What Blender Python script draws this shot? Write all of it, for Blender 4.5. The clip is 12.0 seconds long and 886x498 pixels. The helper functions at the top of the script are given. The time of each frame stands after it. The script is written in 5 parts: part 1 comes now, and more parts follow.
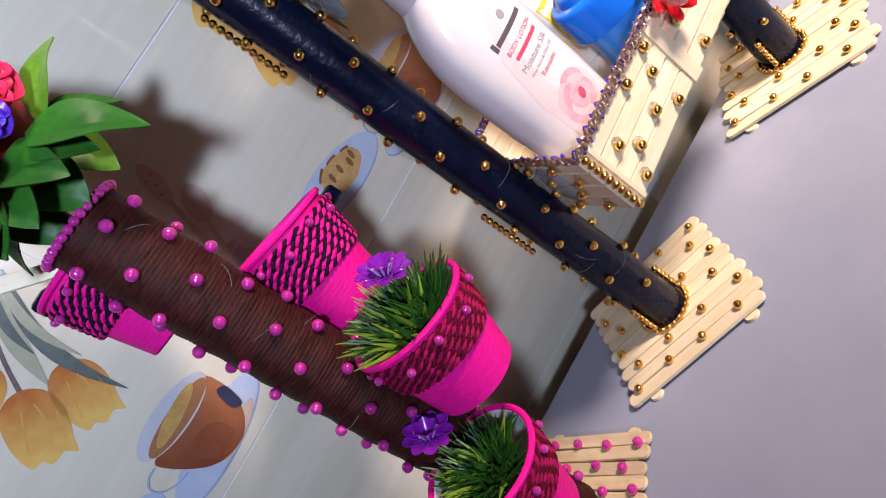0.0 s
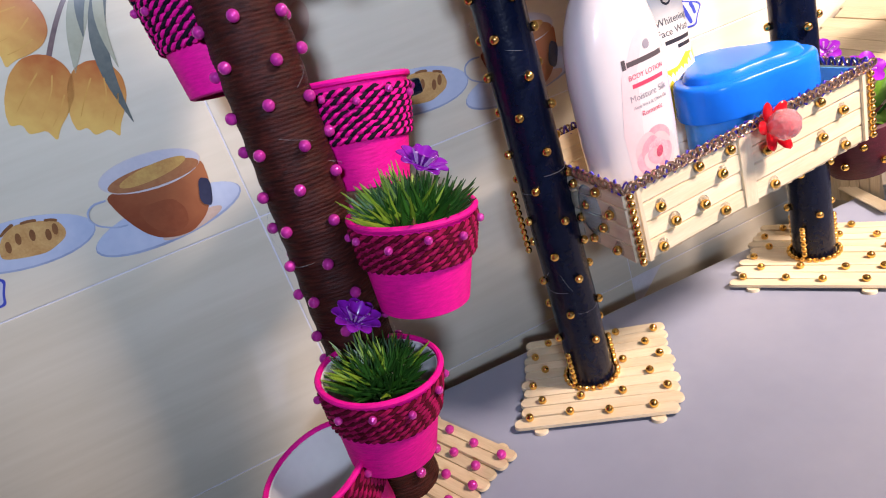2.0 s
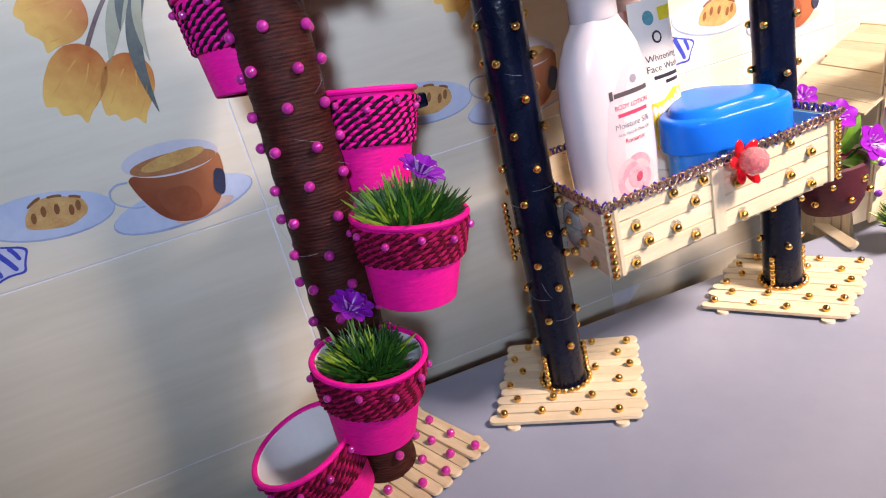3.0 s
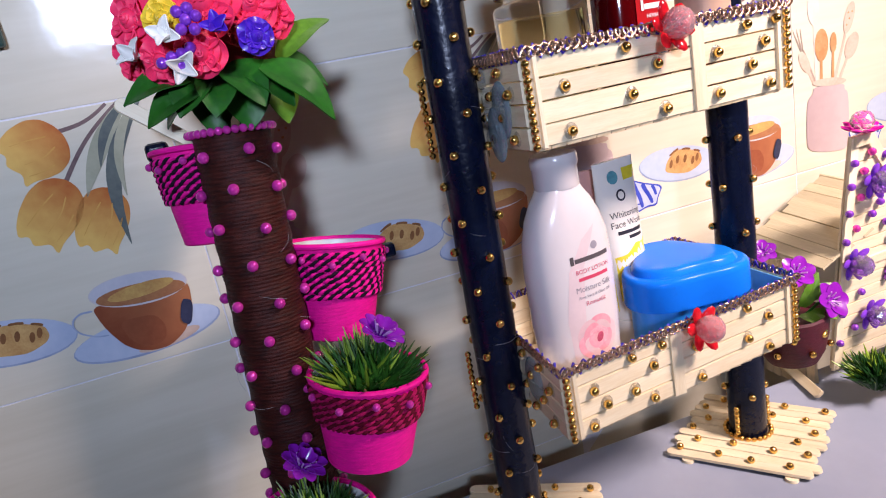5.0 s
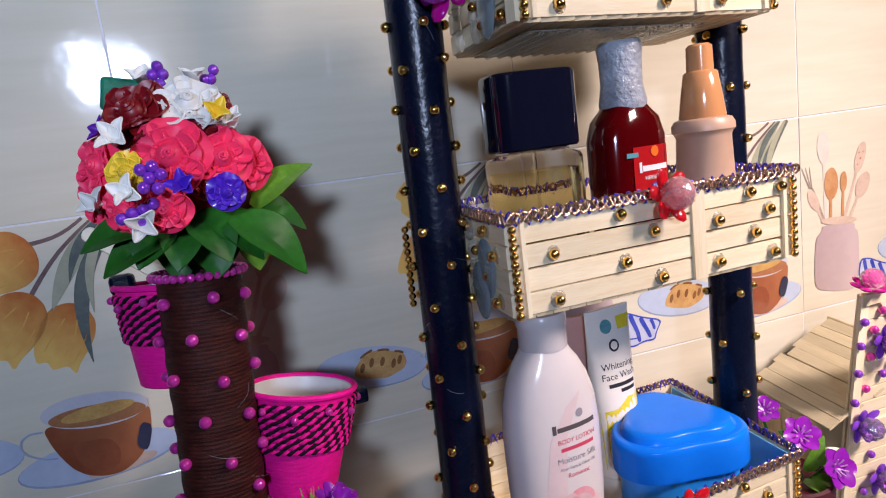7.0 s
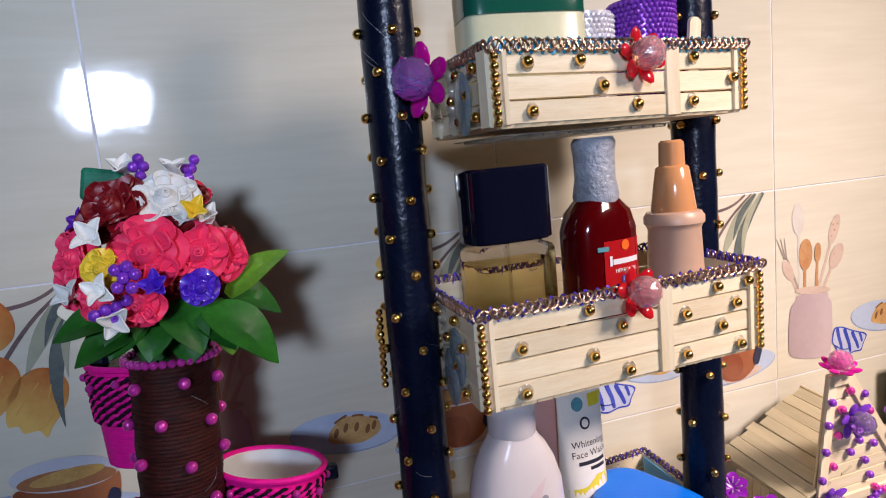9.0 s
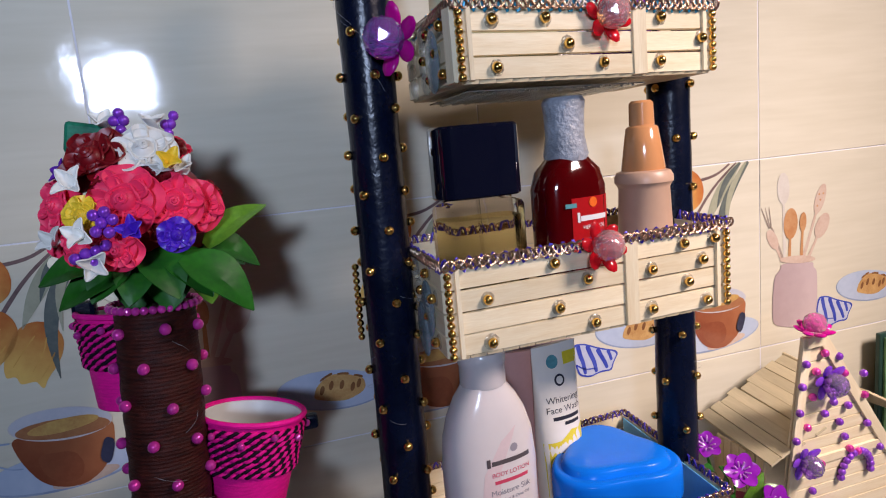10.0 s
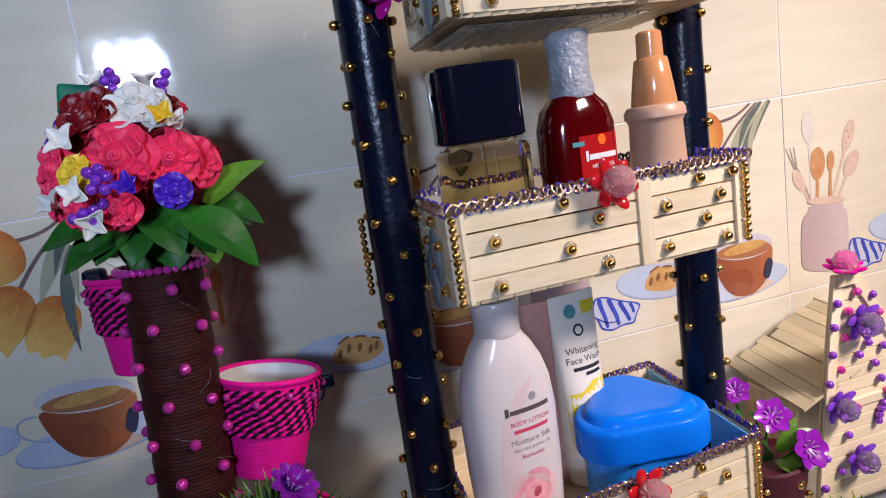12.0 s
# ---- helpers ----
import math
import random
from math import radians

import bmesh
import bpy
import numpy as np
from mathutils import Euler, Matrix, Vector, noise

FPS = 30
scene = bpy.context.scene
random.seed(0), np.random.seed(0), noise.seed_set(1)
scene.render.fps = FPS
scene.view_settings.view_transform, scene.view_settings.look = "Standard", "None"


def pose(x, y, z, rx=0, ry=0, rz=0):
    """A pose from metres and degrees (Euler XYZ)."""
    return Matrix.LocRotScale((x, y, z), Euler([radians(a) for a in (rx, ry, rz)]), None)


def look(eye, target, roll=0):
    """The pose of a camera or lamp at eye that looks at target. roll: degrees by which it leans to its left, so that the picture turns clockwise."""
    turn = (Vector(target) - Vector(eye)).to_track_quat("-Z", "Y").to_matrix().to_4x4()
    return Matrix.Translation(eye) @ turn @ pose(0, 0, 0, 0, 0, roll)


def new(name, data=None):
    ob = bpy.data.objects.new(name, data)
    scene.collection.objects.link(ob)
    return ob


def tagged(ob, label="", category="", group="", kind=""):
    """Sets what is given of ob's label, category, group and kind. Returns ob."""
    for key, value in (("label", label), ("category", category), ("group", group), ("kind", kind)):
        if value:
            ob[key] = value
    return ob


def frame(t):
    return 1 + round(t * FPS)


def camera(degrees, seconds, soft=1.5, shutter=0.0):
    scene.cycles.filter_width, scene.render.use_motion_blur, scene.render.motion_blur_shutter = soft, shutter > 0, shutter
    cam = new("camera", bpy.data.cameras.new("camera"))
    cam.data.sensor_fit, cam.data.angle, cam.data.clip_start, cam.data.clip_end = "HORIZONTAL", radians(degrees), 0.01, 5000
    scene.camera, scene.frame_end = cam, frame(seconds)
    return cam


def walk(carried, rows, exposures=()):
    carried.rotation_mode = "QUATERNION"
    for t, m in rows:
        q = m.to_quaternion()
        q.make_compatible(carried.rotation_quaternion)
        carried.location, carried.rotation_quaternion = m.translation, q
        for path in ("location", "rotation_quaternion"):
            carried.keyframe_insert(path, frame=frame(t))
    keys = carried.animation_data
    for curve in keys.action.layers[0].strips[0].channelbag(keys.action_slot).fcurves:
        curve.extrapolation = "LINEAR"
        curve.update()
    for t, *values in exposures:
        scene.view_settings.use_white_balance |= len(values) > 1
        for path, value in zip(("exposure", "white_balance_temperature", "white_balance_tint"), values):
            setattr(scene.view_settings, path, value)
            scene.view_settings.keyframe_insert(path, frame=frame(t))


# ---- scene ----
cam = camera(70.6, 12.0, soft=1.1)
PATH = [
    (0, (0.069, 0.081, 0.334), (0.377, 1.912, -0.411), -57.5),
    (0.5, (0.053, 0.081, 0.33), (0.328, 1.894, -0.469), -45.7),
    (1, (0.032, 0.075, 0.323), (0.377, 1.894, -0.434), -33.4),
    (1.5, (0.026, 0.071, 0.319), (0.467, 1.882, -0.404), -26.1),
    (2, (0.015, 0.062, 0.317), (0.435, 1.866, -0.438), -19.3),
    (2.5, (0.009, 0.037, 0.322), (0.367, 1.84, -0.465), -17.2),
    (2.7, (0.009, 0.03, 0.323), (0.404, 1.832, -0.449), -15.9),
    (4.3, (0.018, 0.027, 0.352), (0.517, 1.86, -0.274), -13.5),
    (4.5, (0.023, 0.028, 0.355), (0.521, 1.866, -0.258), -12.9),
    (5, (0.038, 0.032, 0.371), (0.586, 1.884, -0.148), -11.2),
    (5.5, (0.047, 0.039, 0.383), (0.586, 1.907, -0.084), -10.7),
    (6, (0.058, 0.046, 0.385), (0.607, 1.913, -0.079), -10.2),
    (6.5, (0.07, 0.052, 0.405), (0.628, 1.928, -0.001), -8.8),
    (7, (0.074, 0.059, 0.42), (0.639, 1.947, 0.084), -7.2),
    (7.5, (0.082, 0.064, 0.437), (0.656, 1.956, 0.136), -6.3),
    (7.7, (0.082, 0.064, 0.442), (0.657, 1.957, 0.154), -6.0),
    (9.3, (0.09, 0.048, 0.461), (0.691, 1.935, 0.18), -5.2),
    (9.5, (0.092, 0.043, 0.457), (0.684, 1.931, 0.164), -5.1),
    (10, (0.105, 0.032, 0.442), (0.664, 1.925, 0.118), -5.2),
    (10.5, (0.103, 0.028, 0.425), (0.588, 1.937, 0.078), -5.1),
    (11, (0.103, 0.026, 0.419), (0.544, 1.945, 0.07), -6.4),
    (11.5, (0.107, 0.032, 0.422), (0.53, 1.953, 0.062), -8.8),
    (12, (0.116, 0.035, 0.42), (0.584, 1.943, 0.043), -8.7),
]
walk(cam, [(t, look(eye, target, roll)) for t, eye, target, roll in PATH],
     [(0.0, 0.42, 6500, 32), (2.7, 0.42, 6500, 32), (5.0, 0.0, 6200, 34), (6.5, -0.28, 6150, 32), (7.7, -0.58, 6150, 30), (9.3, -0.60, 6200, 29),
      (10.0, -0.72, 6150, 29), (10.5, -0.84, 6050, 29), (11.0, -0.86, 6000, 29), (11.5, -0.68, 6050, 29), (12.0, -0.60, 6050, 29)])

# ---- world and lights ----
world = bpy.data.worlds.new("world")
scene.world = world
world.use_nodes = True
world.node_tree.nodes["Background"].inputs[0].default_value = (1.0, 0.90, 0.80, 1)
world.node_tree.nodes["Background"].inputs[1].default_value = 0.012


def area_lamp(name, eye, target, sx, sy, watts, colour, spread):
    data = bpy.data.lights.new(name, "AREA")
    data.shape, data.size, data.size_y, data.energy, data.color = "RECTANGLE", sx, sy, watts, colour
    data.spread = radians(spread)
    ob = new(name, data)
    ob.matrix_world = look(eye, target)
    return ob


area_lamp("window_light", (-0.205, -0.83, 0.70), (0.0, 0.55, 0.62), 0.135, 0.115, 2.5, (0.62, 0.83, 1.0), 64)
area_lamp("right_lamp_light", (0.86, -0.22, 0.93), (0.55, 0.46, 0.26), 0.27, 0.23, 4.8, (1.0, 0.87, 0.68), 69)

# ---- materials ----
_mats = {}


def surf(name, base, rough=0.5, metal=0.0, var=0.12, scale=60.0, bump=0.15, coat=0.0, stretch=(1, 1, 1), trans=0.0,
         second=None, emit=None, fine=6.0, dist=0.001, ior=1.45, rnd=0.12, sss=0.0, spec=0.5):
    """One procedural surface: two scales of colour variation, fine relief, and a little change from piece to piece."""
    if name in _mats:
        return _mats[name]
    m = bpy.data.materials.new(name)
    m.use_nodes = True
    nt = m.node_tree
    b = nt.nodes["Principled BSDF"]
    L = nt.links.new
    tc = nt.nodes.new("ShaderNodeTexCoord")
    oi = nt.nodes.new("ShaderNodeObjectInfo")
    mp = nt.nodes.new("ShaderNodeMapping")
    mp.inputs["Scale"].default_value = stretch
    ad = nt.nodes.new("ShaderNodeVectorMath")
    ad.operation = "ADD"
    L(tc.outputs["Object"], ad.inputs[0])
    L(oi.outputs["Random"], ad.inputs[1])
    L(ad.outputs[0], mp.inputs["Vector"])
    n1 = nt.nodes.new("ShaderNodeTexNoise")
    n1.inputs["Scale"].default_value = scale
    n1.inputs["Detail"].default_value = 4
    n2 = nt.nodes.new("ShaderNodeTexNoise")
    n2.inputs["Scale"].default_value = scale * fine
    n2.inputs["Detail"].default_value = 3
    L(mp.outputs[0], n1.inputs["Vector"])
    L(mp.outputs[0], n2.inputs["Vector"])
    mix = nt.nodes.new("ShaderNodeMix")
    mix.data_type = "RGBA"
    c2 = second or tuple(c * (1 - 2.2 * var) for c in base)
    mix.inputs[6].default_value = (*base, 1)
    mix.inputs[7].default_value = (*c2, 1)
    mm = nt.nodes.new("ShaderNodeMath")
    mm.operation = "MULTIPLY_ADD"
    mm.inputs[1].default_value, mm.inputs[2].default_value = 0.45, 0.0
    L(n2.outputs["Fac"], mm.inputs[0])
    m3 = nt.nodes.new("ShaderNodeMath")
    m3.operation = "MULTIPLY_ADD"
    m3.inputs[1].default_value = 0.75
    L(n1.outputs["Fac"], m3.inputs[0])
    L(mm.outputs[0], m3.inputs[2])
    mr = nt.nodes.new("ShaderNodeMapRange")
    mr.inputs[1].default_value, mr.inputs[2].default_value = 0.42, 0.8
    L(m3.outputs[0], mr.inputs[0])
    L(mr.outputs[0], mix.inputs[0])
    hs = nt.nodes.new("ShaderNodeHueSaturation")
    mv = nt.nodes.new("ShaderNodeMapRange")
    mv.inputs[3].default_value, mv.inputs[4].default_value = 1 - rnd, 1 + rnd
    L(oi.outputs["Random"], mv.inputs[0])
    L(mv.outputs[0], hs.inputs["Value"])
    L(mix.outputs[2], hs.inputs["Color"])
    L(hs.outputs[0], b.inputs["Base Color"])
    b.inputs["Roughness"].default_value = rough
    b.inputs["Metallic"].default_value = metal
    b.inputs["Specular IOR Level"].default_value = spec
    b.inputs["IOR"].default_value = ior
    b.inputs["Coat Weight"].default_value = coat
    b.inputs["Coat Roughness"].default_value = 0.06
    b.inputs["Transmission Weight"].default_value = trans
    if sss:
        b.inputs["Subsurface Weight"].default_value = sss
        b.inputs["Subsurface Radius"].default_value = (0.004, 0.003, 0.003)
    if bump:
        bp = nt.nodes.new("ShaderNodeBump")
        bp.inputs["Strength"].default_value = bump
        bp.inputs["Distance"].default_value = dist
        L(m3.outputs[0], bp.inputs["Height"])
        L(bp.outputs[0], b.inputs["Normal"])
    _mats[name] = m
    return m


WOOD = surf("pale_stick_wood", (0.82, 0.73, 0.53), 0.42, var=0.07, scale=18, stretch=(1, 9, 9), bump=0.25, second=(0.72, 0.59, 0.38), rnd=0.10)
WOOD2 = surf("aged_stick_wood", (0.70, 0.58, 0.38), 0.5, var=0.08, scale=18, stretch=(1, 9, 9), bump=0.25, second=(0.55, 0.43, 0.26), rnd=0.13)
BLACK = surf("black_tape", (0.003, 0.006, 0.021), 0.27, var=0.2, scale=45, bump=0.5, dist=0.0015, spec=0.35)
YARN_BROWN = surf("brown_yarn", (0.066, 0.0125, 0.008), 0.50, spec=0.2, var=0.2, scale=120, bump=0.8, stretch=(1, 1, 4), second=(0.014, 0.004, 0.004))
YARN_PINK = surf("hot_pink_yarn", (0.94, 0.010, 0.31), 0.60, spec=0.2, var=0.05, scale=150, bump=0.3, stretch=(1, 1, 5), second=(0.68, 0.008, 0.22))
YARN_DARK = surf("dark_maroon_yarn", (0.105, 0.003, 0.016), 0.75, spec=0.12, var=0.2, scale=150, bump=0.6)
YARN_RASPBERRY = surf("raspberry_yarn", (0.42, 0.008, 0.085), 0.7, spec=0.15, var=0.25, scale=150, bump=0.6)
YARN_BLACK = surf("black_yarn", (0.014, 0.005, 0.016), 0.75, spec=0.15, var=0.2, scale=150, bump=0.6)
CUP_WHITE = surf("white_paper_cup", (0.78, 0.79, 0.78), 0.35, var=0.03, scale=30, bump=0.05)
GOLD = surf("gold_bead", (0.86, 0.54, 0.14), 0.16, metal=1.0, var=0.05, scale=200, bump=0.05)
PEARL_PINK = surf("pink_pearl", (0.76, 0.050, 0.43), 0.11, metal=0.45, var=0.05, scale=200, bump=0.0, coat=1.0)
PEARL_PURPLE = surf("purple_pearl", (0.30, 0.06, 0.66), 0.16, metal=0.35, var=0.05, scale=200, bump=0.0, coat=0.8)
PEARL_SILVER = surf("silver_pearl", (0.75, 0.73, 0.78), 0.2, metal=0.4, var=0.05, scale=200, bump=0.0, coat=0.6)
COPPER = surf("copper_braid_thread", (0.60, 0.40, 0.29), 0.25, metal=0.9, var=0.2, scale=400, bump=0.4)
BLUE_THREAD = surf("blue_thread", (0.05, 0.03, 0.45), 0.4, metal=0.2, var=0.1, scale=300, bump=0.2)
TEAL_THREAD = surf("teal_thread", (0.01, 0.32, 0.55), 0.35, metal=0.3, var=0.1, scale=300, bump=0.2)
GLUE = surf("clear_hot_glue", (0.9, 0.88, 0.8), 0.12, trans=0.85, var=0.03, scale=80, bump=0.3, ior=1.4)
GLUE_BLUE = surf("bluish_hot_glue", (0.62, 0.80, 0.88), 0.12, trans=0.75, var=0.1, scale=120, bump=0.5, ior=1.4)
GROUT = surf("pale_grout", (0.70, 0.70, 0.75), 0.8, var=0.05, scale=90, bump=0.2)


def tile_material():
    m = surf("glazed_beige_tile", (0.58, 0.545, 0.435), 0.07, var=0.05, scale=3.0, stretch=(1.2, 1, 14), bump=0.0, second=(0.64, 0.605, 0.495), rnd=0.015, fine=4.0)
    nt = m.node_tree
    b = nt.nodes["Principled BSDF"]
    tc = nt.nodes.new("ShaderNodeTexCoord")
    n = nt.nodes.new("ShaderNodeTexNoise")
    n.inputs["Scale"].default_value = 26
    n.inputs["Detail"].default_value = 3
    bp = nt.nodes.new("ShaderNodeBump")
    bp.inputs["Strength"].default_value, bp.inputs["Distance"].default_value = 0.15, 0.002
    nt.links.new(tc.outputs["Object"], n.inputs["Vector"])
    nt.links.new(n.outputs["Fac"], bp.inputs["Height"])
    nt.links.new(bp.outputs[0], b.inputs["Normal"])
    return m


TILE = tile_material()
COUNTER = surf("grey_laminate_counter", (0.31, 0.35, 0.46), 0.30, var=0.04, scale=9, bump=0.05, second=(0.28, 0.32, 0.425), rnd=0.0)
PLASTER = surf("cream_plaster", (0.46, 0.43, 0.39), 0.85, var=0.05, scale=6, bump=0.2)
FLOOR = surf("dull_floor", (0.30, 0.26, 0.22), 0.6, var=0.1, scale=5, bump=0.1)


# ---- builders ----
def part(name, bm, material, parent=None, label="", smooth=True):
    me = bpy.data.meshes.new(name)
    smooth = smooth and not bm.faces.layers.int.get("flat")
    bm.to_mesh(me)
    bm.free()
    if smooth:
        me.polygons.foreach_set("use_smooth", [True] * len(me.polygons))
        me.set_sharp_from_angle(angle=radians(40))
    me.materials.append(material)
    ob = new(name, me)
    if parent is not None:
        ob.parent = parent
        if parent.type == "EMPTY":
            ob.matrix_parent_inverse = Matrix.Translation(parent.location).inverted()
    return tagged(ob, label)


def thing(name, at, label, category, group="", kind=""):
    ob = new(name)
    ob.location = at
    ob.empty_display_size = 0.02
    return tagged(ob, label, category, group, kind)


def piece(name, me, parent, m, label=""):
    """An object of its own on a shared mesh."""
    ob = new(name, me)
    ob.parent = parent
    if parent.type == "EMPTY":
        ob.matrix_parent_inverse = Matrix.Translation(parent.location).inverted()
    ob.matrix_basis = m
    return tagged(ob, label)


def mesh_of(name, bm, material, smooth=True):
    me = bpy.data.meshes.new(name)
    smooth = smooth and not bm.faces.layers.int.get("flat")
    bm.to_mesh(me)
    bm.free()
    if smooth:
        me.polygons.foreach_set("use_smooth", [True] * len(me.polygons))
        me.set_sharp_from_angle(angle=radians(40))
    me.materials.append(material)
    return me


def lathe(profile, segs=32, cap=True, sx=1.0, sy=1.0):
    """A turned shape round z from (radius, height) pairs; sx and sy flatten it."""
    bm = bmesh.new()
    rings = []
    for r, z in profile:
        rings.append([bm.verts.new((sx * r * math.cos(2 * math.pi * i / segs), sy * r * math.sin(2 * math.pi * i / segs), z)) for i in range(segs)])
    for a, b in zip(rings, rings[1:]):
        for i in range(segs):
            bm.faces.new((a[i], a[(i + 1) % segs], b[(i + 1) % segs], b[i]))
    if cap:
        bm.faces.new(rings[0][::-1])
        bm.faces.new(rings[-1])
    return bm


def tube(pts, radius, sides=8, closed=False, bm=None, flat=1.0):
    """A round bar along pts; radius may be one number or one a point."""
    bm = bm or bmesh.new()
    n = len(pts)
    pts = [Vector(p) for p in pts]
    rad = radius if isinstance(radius, (list, tuple)) else [radius] * n
    rings = []
    side = None
    for i, p in enumerate(pts):
        a = pts[(i - 1) % n] if closed else pts[max(i - 1, 0)]
        b = pts[(i + 1) % n] if closed else pts[min(i + 1, n - 1)]
        t = (b - a).normalized()
        if side is None:
            side = t.orthogonal().normalized()
        side = (side - t * side.dot(t)).normalized()
        up = t.cross(side)
        rings.append([bm.verts.new(p + rad[i] * (math.cos(2 * math.pi * k / sides) * side + flat * math.sin(2 * math.pi * k / sides) * up)) for k in range(sides)])
    pairs = list(zip(rings, rings[1:])) + ([(rings[-1], rings[0])] if closed else [])
    for a, b in pairs:
        for k in range(sides):
            bm.faces.new((a[k], a[(k + 1) % sides], b[(k + 1) % sides], b[k]))
    if not closed:
        bm.faces.new(rings[0][::-1])
        bm.faces.new(rings[-1])
    return bm


def slab(sx, sy, sz, bevel=0.0, segs=2, at=(0, 0, 0)):
    bm = bmesh.new()
    bm.faces.layers.int.new("flat")
    bmesh.ops.create_cube(bm, size=1, matrix=Matrix.Translation(at) @ Matrix.Diagonal((sx, sy, sz, 1)))
    if bevel:
        bmesh.ops.bevel(bm, geom=list(bm.edges), offset=bevel, segments=segs, affect="EDGES", profile=0.5)
    return bm


def ball(r, u=12, v=8):
    bm = bmesh.new()
    bmesh.ops.create_uvsphere(bm, u_segments=u, v_segments=v, radius=r)
    return bm


def prism(outline, z0, z1, bevel=0.0, segs=2):
    """An upright solid over an outline of (x, y) pairs."""
    bm = bmesh.new()
    lo = [bm.verts.new((x, y, z0)) for x, y in outline]
    hi = [bm.verts.new((x, y, z1)) for x, y in outline]
    n = len(outline)
    bm.faces.new(lo[::-1])
    top = bm.faces.new(hi)
    for i in range(n):
        bm.faces.new((lo[i], lo[(i + 1) % n], hi[(i + 1) % n], hi[i]))
    if bevel:
        bmesh.ops.bevel(bm, geom=list(top.edges), offset=bevel, segments=segs, affect="EDGES", profile=0.5)
    return bm


_sticks = {}


def stick_mesh(length, width=0.0103, thick=0.0021, ends=(True, True), mat=WOOD):
    """A flat craft stick along x, with round or cut ends."""
    key = (round(length, 4), width, thick, ends, mat.name)
    if key not in _sticks:
        h, r = length / 2, width / 2
        out = []
        if ends[1]:
            out += [(h - r * 0.8 + r * 0.8 * math.cos(a), r * math.sin(a)) for a in [radians(-90 + 30 * i) for i in range(7)]]
        else:
            out += [(h, -r), (h, r)]
        if ends[0]:
            out += [(-h + r * 0.8 + r * 0.8 * math.cos(a), r * math.sin(a)) for a in [radians(90 + 30 * i) for i in range(7)]]
        else:
            out += [(-h, r), (-h, -r)]
        bm = bmesh.new()
        lo = [bm.verts.new((x, y, -thick / 2)) for x, y in out]
        hi = [bm.verts.new((x * (1 - 0.0005 / h), y * (1 - 0.0005 / r), thick / 2)) for x, y in out]
        bm.faces.new(lo[::-1])
        bm.faces.new(hi)
        for i in range(len(out)):
            bm.faces.new((lo[i], lo[(i + 1) % len(out)], hi[(i + 1) % len(out)], hi[i]))
        _sticks[key] = mesh_of("craft_stick", bm, mat)
    return _sticks[key]


def frame_from(p, x_dir, z_dir):
    """A matrix at p whose x runs along x_dir and whose z faces z_dir."""
    x = Vector(x_dir).normalized()
    z = Vector(z_dir)
    z = (z - x * z.dot(x)).normalized()
    y = z.cross(x)
    return Matrix(((x.x, y.x, z.x, p[0]), (x.y, y.y, z.y, p[1]), (x.z, y.z, z.z, p[2]), (0, 0, 0, 1)))


BEAD_GOLD = mesh_of("bead", ball(0.0031), GOLD)
BEAD_GOLD_S = mesh_of("bead", ball(0.0024, 10, 7), GOLD)
BEAD_PINK = mesh_of("bead", ball(0.0035), PEARL_PINK)
BEAD_PINK_S = mesh_of("bead", ball(0.0025, 10, 7), PEARL_PINK)
BEAD_PURPLE = mesh_of("bead", ball(0.0034), PEARL_PURPLE)


def glue_blob():
    bm = ball(0.0052, 10, 6)
    bmesh.ops.transform(bm, matrix=Matrix.Diagonal((1, 1, 0.22, 1)), verts=bm.verts)
    return bm


GLUE_MESH = mesh_of("glue_dab", glue_blob(), GLUE)
rng = random.Random(7)


def bead(me, parent, p, n=None, name="bead", glue=False):
    ob = piece(name, me, parent, Matrix.Translation(p))
    if glue and n is not None:
        q = Vector(p) - Vector(n) * 0.0028
        piece("glue_dab", GLUE_MESH, parent, Matrix.Translation(q) @ Vector(n).to_track_quat("Z", "Y").to_matrix().to_4x4())
    return ob


def place(ob_bm, m):
    ob_bm.transform(m)
    return ob_bm


# ---- room ----
WALL_Y = 0.55
TABLE_Z = 0.015
tagged(part("floor", slab(4.4, 3.6, 0.1, at=(0.3, -1.2, -0.9)), FLOOR), "plain dull floor of the room", "floor", kind="structure")
tagged(part("ceiling", slab(4.4, 3.6, 0.1, at=(0.3, -1.2, 1.75)), PLASTER), "plain cream ceiling", "ceiling", kind="structure")
tagged(part("wall_west", slab(0.1, 3.4, 2.55, at=(-1.75, -1.2, 0.425)), PLASTER), "plain cream wall", "wall", kind="structure")
tagged(part("wall_east", slab(0.1, 3.4, 2.55, at=(2.35, -1.2, 0.425)), PLASTER), "plain cream wall", "wall", kind="structure")
tagged(part("wall_south", slab(4.2, 0.1, 2.55, at=(0.3, -2.85, 0.425)), PLASTER), "plain cream wall", "wall", kind="structure")
wall = tagged(part("wall_north", slab(4.2, 0.1, 2.55, at=(0.3, WALL_Y + 0.0507, 0.425)), GROUT), "kitchen wall of glazed beige printed tiles with pale joints", "wall", kind="structure")

